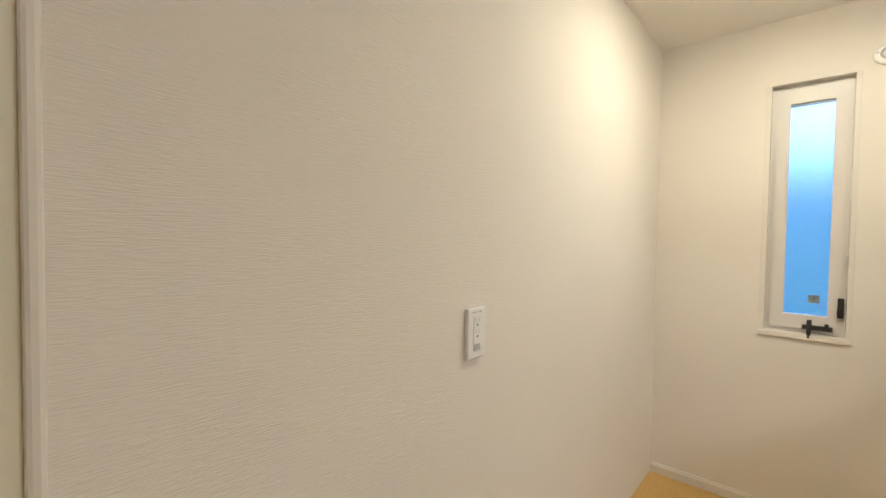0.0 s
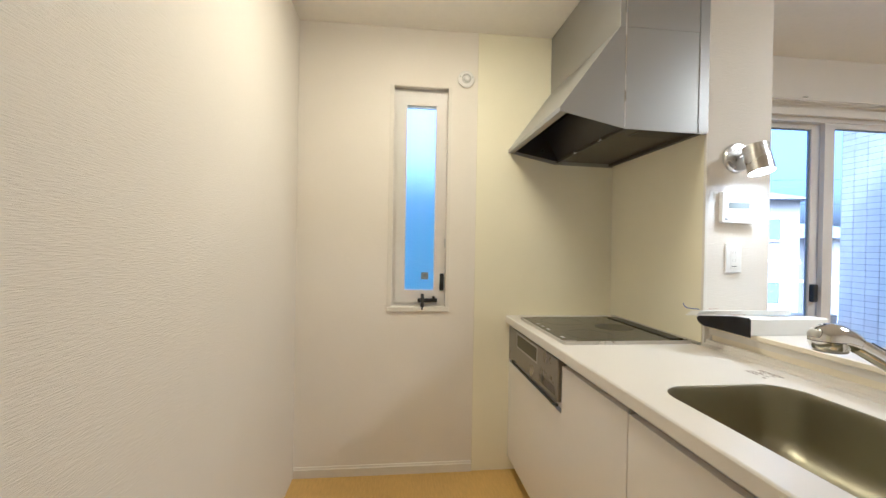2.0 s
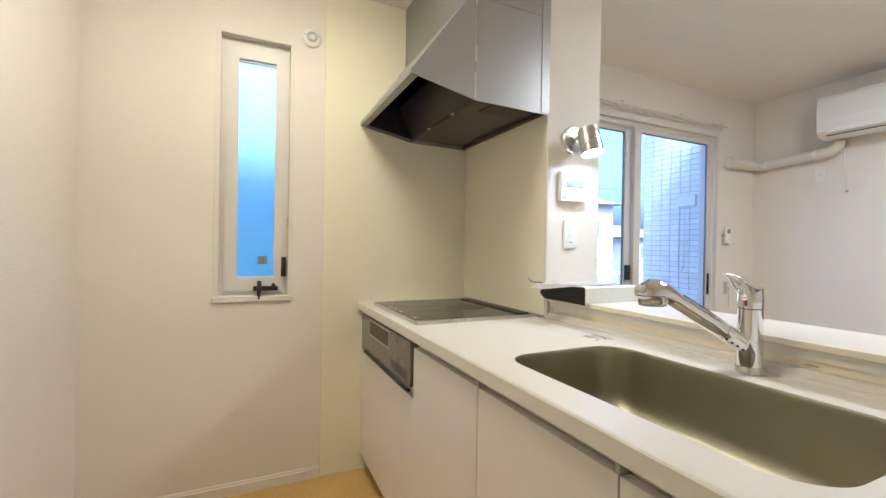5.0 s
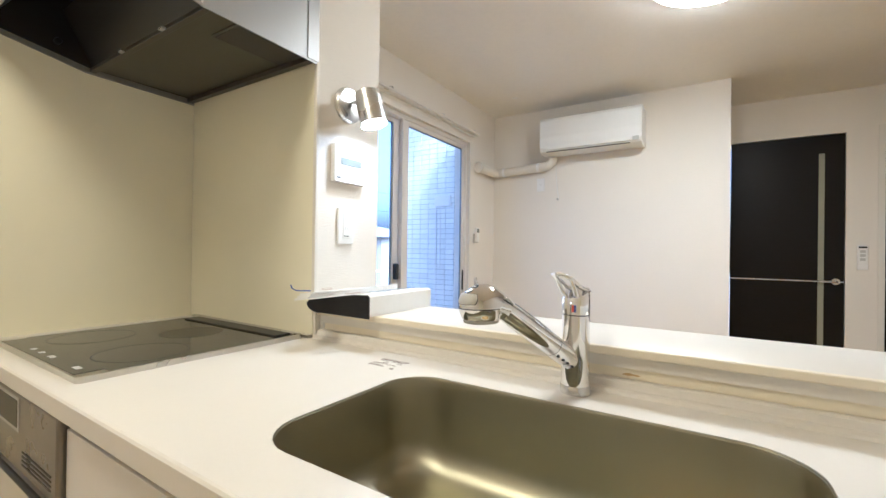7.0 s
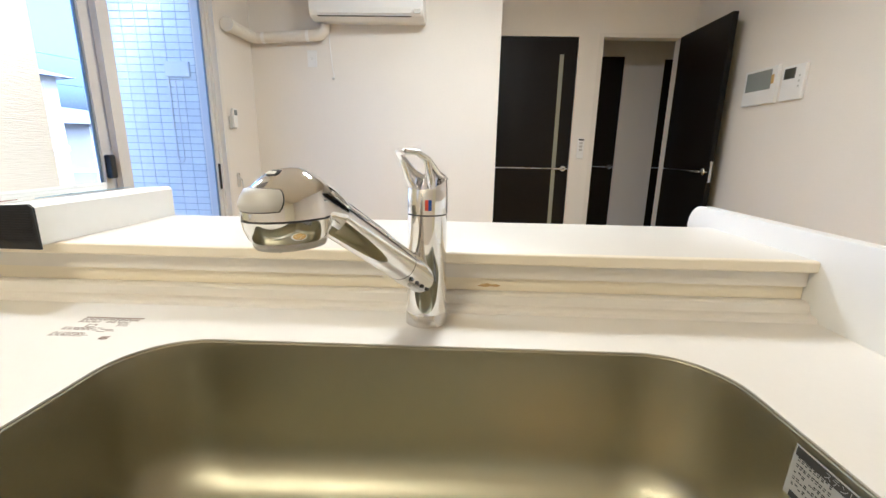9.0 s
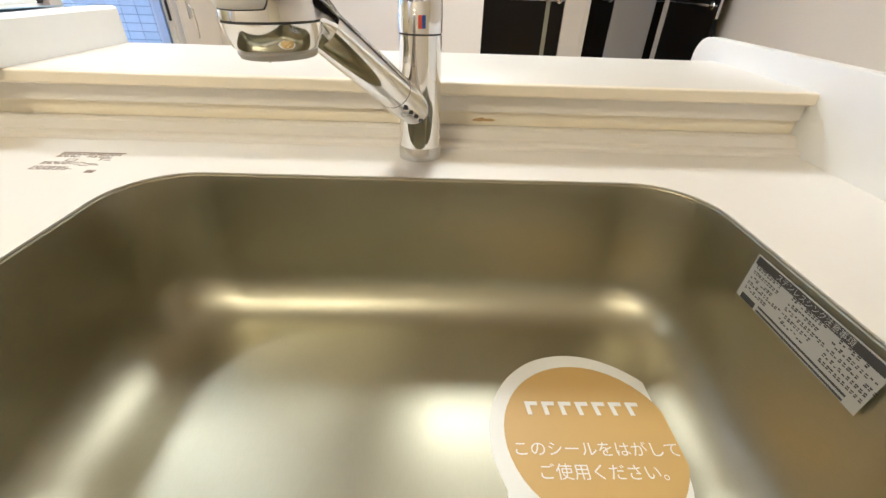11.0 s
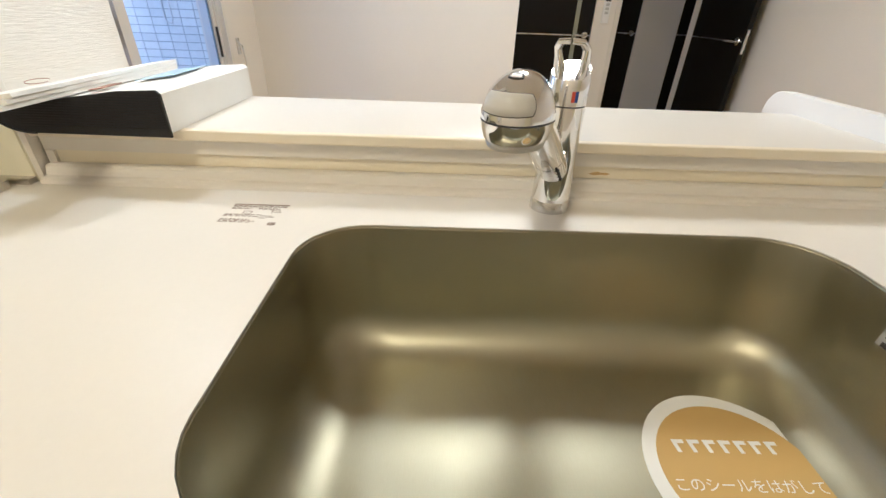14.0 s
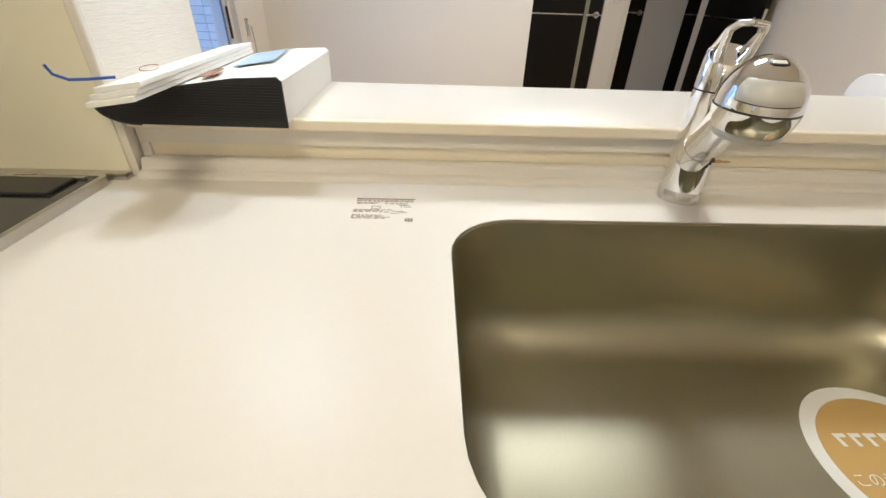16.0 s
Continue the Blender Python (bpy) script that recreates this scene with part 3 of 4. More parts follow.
def hob():
    h = thing("hob", (0.36, -0.42, 0.8602), "black glass induction hob with a steel rim in the worktop", "hob")
    x0, x1, y0, y1 = 0.096, 0.638, -0.712, -0.130
    part("rim", filled(rounded(x0, x1, y0, y1, 0.012, 4), [rounded(x0 + 0.055, x1 - 0.008, y0 + 0.008, y1 - 0.008, 0.004, 2)], 0.8602, 0.873), HOBRIM, h, "brushed steel rim")
    part("glass_plate", box(x0 + 0.0552, x1 - 0.0082, y0 + 0.0082, y1 - 0.0082, 0.8604, 0.8722), HOB, h)
    part("control_strip", box(x0 + 0.004, x0 + 0.0548, y0 + 0.03, y1 - 0.03, 0.8730, 0.8742, 0.0005), HOB, h, "dark glossy control strip")
    part("vent", box(x1 - 0.075, x1 - 0.022, y0 + 0.03, y1 - 0.03, 0.8722, 0.8765, 0.002), BLACKPLASTIC, h, "dark rear vent cover")
    part("vent_lip", box(x1 - 0.022, x1 - 0.016, y0 + 0.02, y1 - 0.02, 0.8722, 0.876, 0.001), HOBRIM, h)
    for y, w in ((-0.34, 0.02), (-0.40, 0.02), (-0.47, 0.03), (-0.63, 0.03)):
        part("key_mark", box(x0 + 0.02, x0 + 0.032, y - w / 2, y + w / 2, 0.8742, 0.8746), GREYPLASTIC, h)
    part("heating_zone", lathe([(0.085, 0), (0.085, 0.0003)], (0.46, -0.42, 0.8722), 40), FILTER, h, "pale round heating zone")
    for y in (-0.575, -0.265):
        ring = [[(0.265 + r * math.cos(a), y + r * math.sin(a), z) for a in (2 * math.pi * k / 40 for k in range(40))] for r, z in ((0.098, 0.8722), (0.098, 0.8725), (0.100, 0.8725), (0.100, 0.8722))]
        part("zone_ring", loft(ring, caps=False), FILTER, h)


hob()
single("panel_base_rail", prism([(0.645, 0.8602), (0.6605, 0.8602), (0.6605, 0.8690), (0.648, 0.8690), (0.645, 0.867)], "y", -0.728, -0.05), HOBRIM, "low metal guard rail behind the hob", "rail")


def hood():
    h = thing("range_hood", (0.4, -0.37, 1.70), "silver slanted range hood with a dark inside, against two walls", "range hood")
    y0, y1 = -0.737, -0.006
    lipx, lipz = 0.052, 1.762
    t = 0.004
    side = [(0.6605, 1.7), (0.315, 1.706), (lipx, lipz), (lipx, lipz + 0.016), (0.287, 2.1), (0.315, 2.1), (0.6605, 2.1)]
    for ya, yb in ((y0, y0 + t), (y1 - t, y1)):
        part("side_panel", prism(side, "y", ya, yb), HOODMET, h)
    part("slope_panel", prism([(lipx, lipz + 0.016), (0.287, 2.1), (0.287, 2.092), (lipx + 0.004, lipz + 0.013)], "y", y0 + t, y1 - t), HOODMET, h)
    part("front_lip", prism([(lipx - 0.002, lipz - 0.002), (lipx - 0.002, lipz + 0.017), (lipx + 0.005, lipz + 0.018), (lipx + 0.03, lipz + 0.004), (lipx + 0.03, lipz - 0.002)], "y", y0 - 0.001, y1), HOODMET, h)
    part("back_panel", box(0.654, 0.6605, y0 + t, y1 - t, 1.712, 2.1), HOODMET, h)
    part("duct_cover", box(0.287, 0.6605, y0, y1, 2.1012, CEIL - 0.001, 0.001), HOODMET, h, "silver box cover up to the ceiling")
    part("seam_strip", box(0.309, 0.314, y0 - 0.0012, y0, 1.714, CEIL - 0.002), SATIN, h, "bright upright seam")
    part("side_filler", box(0.62, 0.6605, y0 - 0.003, y0 - 0.0002, 1.706, CEIL - 0.002), HOODMET, h)
    # inside: dark sloping baffle, filter plate and edge channels
    inner = [(0.653, 1.722), (0.326, 1.724), (lipx + 0.03, lipz + 0.008), (0.287, 2.088), (0.297, 2.092), (0.653, 2.092)]
    part("inner_shell", prism([(lipx + 0.006, lipz + 0.012), (0.288, 2.091), (0.293, 2.086), (lipx + 0.016, lipz + 0.010)], "y", y0 + 2 * t, y1 - 2 * t), HOODIN, h)
    for ya, yb in ((y0 + t, y0 + t + 0.002), (y1 - t - 0.002, y1 - t)):
        part("inner_side", prism(inner, "y", ya, yb), HOODIN, h)
    part("baffle", prism([(0.331, 1.728), (0.341, 1.728), (0.262, 1.882), (0.252, 1.882)], "y", y0 + 0.01, y1 - 0.01), HOODIN, h)
    part("bottom_plate", box(0.341, 0.652, y0 + 0.012, y1 - 0.012, 1.722, 1.73), FILTER, h, "grey oil filter plate")
    part("lamp_window", box(0.42, 0.62, y0 + 0.035, y0 + 0.145, 1.7175, 1.7225, 0.002), HOODIN, h, "dark lamp window")
    part("lamp_rim", filled(rounded(0.413, 0.627, y0 + 0.029, y0 + 0.151, 0.006, 3), [rounded(0.42, 0.62, y0 + 0.035, y0 + 0.145, 0.004, 3)], 1.718, 1.722), HOODDARK, h)
    part("plate_rail", box(0.324, 0.341, y0 + t, y1 - t, 1.712, 1.724, 0.002), HOODDARK, h)
    for yy in (-0.52, -0.27):
        part("clip", box(0.315, 0.325, yy - 0.012, yy + 0.012, 1.712, 1.719, 0.002), SATIN, h, "small bright clip")
    part("back_channel", box(0.634, 0.654, y0 + t, y1 - t, 1.706, 1.721), HOODDARK, h)
    part("knob", lathe([(0.010, 0), (0.010, 0.012), (0.007, 0.018)], (0.24, y1 - 0.009, 1.777), 14, (0, -1, 0)), BLACKPLASTIC, h, smooth=True)


hood()


def faucet():
    cx, cy, zb = 0.623, -1.538, 0.8602
    f = thing("faucet", (cx, cy, zb), "chrome single-lever kitchen tap with a pull-out shower head", "tap")
    part("base_ring", lathe([(0.0285, 0), (0.0285, 0.016), (0.0275, 0.0175)], (cx, cy, zb), 36), SATIN, f, "satin base ring", True)
    part("column", lathe([(0.0275, 0.0175), (0.0275, 0.04), (0.0268, 0.08), (0.0262, 0.12), (0.0262, 0.157)], (cx, cy, zb), 36), CHROME, f, smooth=True)
    part("joint_ring", lathe([(0.0252, 0.157), (0.0252, 0.159)], (cx, cy, zb), 36), INKDARK, f)
    u = Vector((-0.894, 0.447, 0))
    side = Vector((0.447, 0.894, 0))
    # lever cap with a slanted top, and the open loop handle
    base = Vector((cx, cy, zb))
    cap_rings = []
    for z0, tilt, rr in ((0.159, 0.0, 0.0265), (0.175, 0.0, 0.0265), (0.192, 0.18, 0.0260), (0.202, 0.42, 0.0248)):
        ring = []
        for k in range(32):
            a = 2 * math.pi * k / 32
            p = u * math.cos(a) * rr + side * math.sin(a) * rr
            ring.append(base + p + Vector((0, 0, z0 - tilt * math.cos(a) * rr)))
        cap_rings.append(ring)
    spout_u, spout_side = u, side
    u = Vector((-0.937, 0.349, 0))
    side = Vector((0.349, 0.937, 0))
    cap = part("lever_cap", loft(cap_rings), CHROME, f, smooth=True)
    lev = bmesh.new()
    for s in (-1, 1):
        path = [base - u * 0.018 + side * s * 0.015 + Vector((0, 0, 0.203)), base + u * 0.012 + side * s * 0.0165 + Vector((0, 0, 0.214)),
                base + u * 0.040 + side * s * 0.0165 + Vector((0, 0, 0.232)), base + u * 0.056 + side * s * 0.012 + Vector((0, 0, 0.2395)), base + u * 0.060 + Vector((0, 0, 0.2405))]
        tube(path, [0.0065, 0.0058, 0.0050, 0.0048, 0.0048], 12, 0.75, lev)
        path = [base + u * 0.014 + side * s * 0.012 + Vector((0, 0, 0.192)), base + u * 0.026 + side * s * 0.0155 + Vector((0, 0, 0.207)), base + u * 0.040 + side * s * 0.0165 + Vector((0, 0, 0.231))]
        tube(path, [0.006, 0.0052, 0.004], 12, 0.8, lev)
    part("lever_loop", lev, CHROME, f, "open chrome loop lever", True)
    u, side = spout_u, spout_side
    n = Vector((-0.93, -0.10, 0)).normalized()
    q = n.cross(Vector((0, 0, 1)))
    for k, mat in ((1, BLUE), (-1, RED)):
        c = base + n * 0.0265 - q * 0.0021 * k + Vector((0, 0, 0.172))
        bm = bmesh.new()
        vs = [c + q * a + Vector((0, 0, b)) + n * d for d in (0, 0.0008) for a, b in ((-0.0021, -0.007), (0.0021, -0.007), (0.0021, 0.007), (-0.0021, 0.007))]
        vs = [bm.verts.new(v) for v in vs]
        for idx in ((0, 1, 2, 3), (4, 5, 6, 7), (0, 1, 5, 4), (1, 2, 6, 5), (2, 3, 7, 6), (3, 0, 4, 7)):
            bm.faces.new([vs[i] for i in idx])
        part("temperature_mark", bm, mat, cap, "red mark" if k < 0 else "blue mark")
    # spout
    p0 = base + Vector((0, 0, 0.058))
    p1 = base + u * 0.05 + Vector((0, 0, 0.092))
    p2 = base + u * 0.192 + side * -0.005 + Vector((0, 0, 0.184))
    part("spout_socket", tube([p0, p1, p1 + (p2 - p1) * 0.10], [0.020, 0.0222, 0.0212], 28), CHROME, f, smooth=True)
    part("spout", tube([p1 + (p2 - p1) * t for t in (0.105, 0.4, 0.7, 0.95)], [0.0210, 0.0205, 0.0198, 0.0190], 28), CHROME, f, smooth=True)
    # A thin black bar stands in for the dark reflection on the chrome.
    part("spout_dark_reflection", tube([p1 + (p2 - p1) * t + Vector((0, 0, 0.0158)) + u * -0.0125 for t in (0.15, 0.5, 0.86)], [0.002, 0.003, 0.002], 10), BLACKPLASTIC, f, "dark reflection along the spout, laid on as a black bar", True)
    for k in range(4):
        c = p1 + (p2 - p1) * (0.02 - 0.09 * k) + Vector((-0.0155, -0.005, -0.0105))
        part("grip_slot", tube([c + side * -0.007, c + side * 0.007], 0.0024, 8), INKDARK, f)
    up = Vector((0, 0, 1))
    hc = base + u * 0.229 + side * -0.005 + up * 0.187
    fore, wide, tall = 0.045, 0.0325, 0.040
    n = 32

    def dome(theta):
        """A flat-bottomed ring across the nose, theta degrees round from the middle."""
        c, s = math.cos(radians(theta)), math.sin(radians(theta))
        return [hc + u * fore * s + side * wide * c * math.cos(a) + up * tall * c * max(0.0, math.sin(a)) for a in (2 * math.pi * k / n for k in range(n))]
    nose = [dome(t) for t in (0, 15, 30, 45, 58, 70, 80, 88)]
    d = (p2 - p1).normalized()
    across = d.cross(side).normalized()
    if across.z < 0:
        across = -across
    neck = [p2 - d * 0.008 + side * 0.0205 * math.cos(a) + across * 0.0205 * math.sin(a) for a in (2 * math.pi * k / n for k in range(n))]
    back = []
    for f_ in (0.0, 0.2, 0.4, 0.6, 0.8):
        e = f_ * f_ * (3 - 2 * f_)
        back.append([a.lerp(b, 0.35 * f_ + 0.65 * e) + up * 0.006 * math.sin(math.pi * f_) * max(0.0, math.sin(2 * math.pi * k / n)) for k, (a, b) in enumerate(zip(neck, nose[0]))])
    head = part("shower_head", loft([*back, *nose]), CHROME, f, "chrome shower head", True)

    def rim_ring(scale, z):
        ring = []
        for k in range(n):
            a = 2 * math.pi * k / n
            c, s = math.cos(a), math.sin(a)
            ring.append(hc + u * (fore if c > 0 else 0.036) * c * scale + side * wide * s * scale * (1.0 if c > 0 else 1 - 0.25 * c * c) + up * z)
        return ring
    part("skirt_seam", loft([rim_ring(0.985, -0.0016), rim_ring(0.985, 0.0)]), INKDARK, head)
    part("head_skirt", loft([rim_ring(0.80, -0.021), rim_ring(0.88, -0.018), rim_ring(0.97, -0.008), rim_ring(1.0, -0.0017)]), CHROME, head, smooth=True)
    part("spray_plate", loft([rim_ring(0.70, -0.027), rim_ring(0.78, -0.026), rim_ring(0.82, -0.0225), rim_ring(0.80, -0.021)]), GREYPLASTIC, head, "grey spray plate", True)
    tab = hc + u * 0.030 - side * 0.010
    part("switch_lever", tube([tab + up * -0.006, tab + up * -0.016 - u * 0.001, tab + up * -0.026 - u * 0.007], [0.0035, 0.0042, 0.0035], 10), SATIN, head, smooth=True)

    def patch(f0, f1, e0, e1, proud):
        """A raised field on the nose between two turns and two rises, in degrees."""
        bm = bmesh.new()
        rows, cols = 7, 12
        vs = {}
        for lay, off in ((0, -0.001), (1, proud)):
            for i in range(rows):
                for j in range(cols):
                    x, y = -1 + 2 * j / (cols - 1), -1 + 2 * i / (rows - 1)
                    pull = 1 - 0.10 * x * x * y * y
                    fi = (f0 + f1) / 2 + (f1 - f0) / 2 * x * pull
                    el = (e0 + e1) / 2 + (e1 - e0) / 2 * y * pull
                    rim = 1.0 if (abs(x) < 0.99 and abs(y) < 0.99) else 0.3
                    k = 1 + off * (rim if lay else 1) / wide
                    ce = math.cos(radians(el))
                    vs[lay, i, j] = bm.verts.new(hc + (u * fore * math.cos(radians(fi)) * ce + side * wide * math.sin(radians(fi)) * ce + up * tall * math.sin(radians(el))) * k)
        for i in range(rows - 1):
            for j in range(cols - 1):
                for lay in (0, 1):
                    bm.faces.new([vs[lay, i, j], vs[lay, i, j + 1], vs[lay, i + 1, j + 1], vs[lay, i + 1, j]])
        for i in range(rows - 1):
            for j in (0, cols - 1):
                bm.faces.new([vs[0, i, j], vs[0, i + 1, j], vs[1, i + 1, j], vs[1, i, j]])
        for j in range(cols - 1):
            for i in (0, rows - 1):
                bm.faces.new([vs[0, i, j], vs[0, i, j + 1], vs[1, i, j + 1], vs[1, i, j]])
        return bm
    part("button_gap", patch(-47.5, 47.5, 9, 39, 0.0003), INKDARK, head, "dark gap round the button", True)
    part("push_button", patch(-46, 46, 10.2, 37.8, 0.0022), GREYPLASTIC, head, "pale grey push button", True)
    win = part("mode_frame", patch(-26, 26, 58, 72, 0.0004), BLACKPLASTIC, head, smooth=True)
    part("mode_window", patch(-20, 20, 60, 67, 0.0008), WHITEPLASTIC, head, "small white mode window", True)
    for ob in f.children_recursive:
        for v in ob.data.vertices:
            v.co.z *= 0.965


faucet()


def file_box():
    z = 0.9482
    b = thing("file_box", (0.78, -0.86, z), "black and white document case lying on the bar counter", "document case")
    x0, x1, y0, y1, h = 0.645, 0.945, -0.974, -0.7400, 0.0600
    arc = [(y1 - 0.05 + 0.05 * math.sin(a), 0.024 - 0.023 * math.cos(a)) for a in (radians(15 * k) for k in range(7))]
    out = [(y0, 0.0), (y1 - 0.05, 0.001), *arc[1:], (y1, 0.027), (y1 - 0.006, 0.0325), (y0 + 0.06, 0.0572), (y0 + 0.006, 0.0600), (y0, 0.055)]
    out = [(y, zz + z) for y, zz in out]
    part("body", prism(out, "x", x0 + 0.004, x1), PAGES, b, "white card sides")
    part("black_end", prism([(y0 + (y - y0) * 1.07, zz - 0.006 * (1 - (zz - z) / h)) for y, zz in out], "x", x0, x0 + 0.0038), BLACKCLOTH, b, "black ribbed end")
    for k in range(13):
        hz = 0.005 + 0.0037 * k
        far = y1 - (0.03 * (1 - hz / 0.02) if hz < 0.02 else 0.01 + max(0, hz - 0.028) * 7.0)
        part("rib", box(x0 - 0.0012, x0, y0 + 0.004, min(far, y1 - 0.012), z + hz, z + hz + 0.0015), BLACKCLOTH, b)
    part("cover_edge", tube([(x0 - 0.001, y0 + (y - y0) * 1.07, zz - 0.006 * (1 - (zz - z) / h)) for y, zz in out[1:9]], 0.0016, 8), BLACKPLASTIC, b)
    return z + h


TOP = file_box()


def papers():
    # the case's lid slopes down towards the wall
    lie = Matrix.Translation((0.745, -0.835, TOP - 0.0130)) @ pose(0, 0, 0, -8.6, 0, 0)
    for k in range(3):
        m = lie @ pose(-0.004 + 0.003 * k, 0.020 - 0.0012 * k, 0.0034 + 0.0062 * k, 0, 0, 2.0 + 0.5 * k)
        bm = turned(box(-0.197 + 0.004 * k, 0.205, -0.024, 0.030 - 0.001 * k, -0.0030, 0.0030, 0.0008), m)
        single("booklet", bm, PAGES, "thin white booklet lying on the document case", "booklet", "booklets on the case")
    for x, y, z, w, l, rz, mat, lab in ((0.09, -0.055, 0.0012, 0.06, 0.16, 8, PAPERBLUE, "glossy pale blue printed leaflet on the case"), (-0.05, -0.030, 0.0026, 0.02, 0.06, 12, PRINTRED, "brown printed card on the case")):
        bm = turned(box(-l / 2, l / 2, -w / 2, w / 2, 0, 0.0012), lie @ pose(x, y, z, 0, 0, rz))
        single("leaflet", bm, mat, lab, "leaflet")
    path = [(0.590, -0.803, TOP + 0.0058), (0.575, -0.782, TOP + 0.0056), (0.568, -0.766, TOP + 0.0060), (0.564, -0.754, TOP + 0.0120), (0.563, -0.750, TOP + 0.0220)]
    single("cord", tube(path, 0.0017, 8), BLUECORD, "short blue cord hanging from the booklets", "cord", smooth=True)
    single("ring_clip", tube([(0.64 + 0.02 * math.cos(a), -0.815 + 0.006 * math.sin(a), TOP + 0.0085 + 0.002 * math.sin(a)) for a in (radians(30 * k) for k in range(11))], 0.0005, 8), PRINTRED, "thin brown ring on the booklets", "ring", smooth=True)


papers()

# ---- on the wall end ----


def spot_lamp():
    px, py, pz = 0.787, WALL_END - 0.0002, 1.611
    s = thing("spot_lamp", (px, WALL_END, pz), "brushed silver wall spotlight, switched on", "wall lamp")
    part("wall_plate", lathe([(0.058, 0), (0.058, 0.010), (0.053, 0.017), (0.048, 0.018)], (px, py, pz), 36, (0, -1, 0)), SATIN, s, smooth=True)
    part("arm", tube([(px, py - 0.019, pz + 0.003), (px + 0.003, py - 0.040, pz + 0.010), (px + 0.010, py - 0.060, pz + 0.012)], [0.0065, 0.0065, 0.0065], 12), SATIN, s, smooth=True)
    ax = Vector((0.06, -0.25, -1)).normalized()
    top = Vector((px + 0.012, py - 0.078, pz + 0.032))
    shade = part("shade", lathe([(0.024, 0.001), (0.0400, 0.0), (0.0425, 0.002), (0.0448, 0.108), (0.0432, 0.108), (0.0404, 0.088), (0.035, 0.033)], top, 36, ax), SATIN, s, "silver drum shade", True)
    part("bulb", lathe([(0.035, 0.094), (0.0395, 0.099), (0.033, 0.106), (0.01, 0.109)], top, 28, ax), BULBGLOW, shade, "glowing bulb face", True)
    for k in range(5):
        part("ring_groove", lathe([(0.0433 + 0.0002 * k, 0.006 + 0.0065 * k), (0.0437 + 0.0002 * k, 0.0077 + 0.0065 * k)], top, 28, ax), GREYPLASTIC, shade)


spot_lamp()


def wall_remote():
    yf = WALL_END
    s = thing("bath_remote", (0.786, yf, 1.36), "white wall control panel with a grey display", "control panel")
    part("case", box(0.718, 0.856, yf - 0.020, yf, 1.354, 1.474, 0.003), WHITEPLASTIC, s)
    part("display", box(0.745, 0.836, yf - 0.0212, yf - 0.0198, 1.407, 1.431, 0.0004), LCD, s, "grey display")
    for x in (0.743, 0.768, 0.828):
        part("mark", box(x - 0.0045, x + 0.0045, yf - 0.0206, yf - 0.020, 1.452, 1.457), GREYPLASTIC, s)
    part("text_line", box(0.760, 0.821, yf - 0.0206, yf - 0.020, 1.372, 1.3765), GREYPLASTIC, s)
    part("text_line", box(0.728, 0.743, yf - 0.0206, yf - 0.020, 1.362, 1.3665), INKDARK, s)
    part("lower_lip", box(0.720, 0.854, yf - 0.022, yf - 0.001, 1.3505, 1.355, 0.001), WHITEPLASTIC, s)
    o = thing("socket_plate", (0.781, yf, 1.2), "white double power socket plate on the wall end", "socket")
    pl = part("plate", box(0.747, 0.816, yf - 0.009, yf, 1.151, 1.269, 0.003), WHITEPLASTIC, o)
    part("insert", box(0.767, 0.796, yf - 0.0105, yf - 0.008, 1.169, 1.251, 0.001), WHITEPLASTIC, pl)
    for z in (1.233, 1.201):
        for dx in (-0.006, 0.006):
            part("slot", box(0.7815 + dx - 0.0011, 0.7815 + dx + 0.0011, yf - 0.0111, yf - 0.010, z - 0.0055, z + 0.0055), FAINT, pl)
    part("earth_cover", box(0.771, 0.793, yf - 0.0111, yf - 0.010, 1.1755, 1.178), INKDARK, pl)


wall_remote()


def wall_socket_west():
    o = thing("earthed_socket", (-1.0820, -1.727, 1.09), "white double power socket with earth terminal on the ribbed wall", "socket")
    y0, y1, z0, z1 = -1.771, -1.697, 1.026, 1.160
    pl = part("plate", box(-1.0820, -1.0685, y0, y1, z0, z1, 0.004), WHITEPLASTIC, o)
    part("insert", box(-1.0695, -1.0665, y0 + 0.022, y1 - 0.022, z0 + 0.022, z1 - 0.022, 0.001), WHITEPLASTIC, pl)
    cy = (y0 + y1) / 2
    for z in (1.128, 1.098):
        for dy in (-0.006, 0.006):
            part("slot", box(-1.0668, -1.0659, cy + dy - 0.0011, cy + dy + 0.0011, z - 0.005, z + 0.005), FAINT, pl)
        part("earth_hole", lathe([(0.0026, 0), (0.0026, 0.001)], (-1.0668, cy, z - 0.012), 12, (1, 0, 0)), INKDARK, pl)
    part("earth_cover", box(-1.0685, -1.0658, cy - 0.012, cy + 0.012, 1.050, 1.066, 0.001), GREYPLASTIC, pl)
    part("text_line", box(-1.0685, -1.0680, cy - 0.02, cy + 0.001, 1.148, 1.151), GREYPLASTIC, pl)
    part("text_line", box(-1.0685, -1.0680, cy + 0.008, cy + 0.018, 1.147, 1.152), GREYPLASTIC, pl)


wall_socket_west()


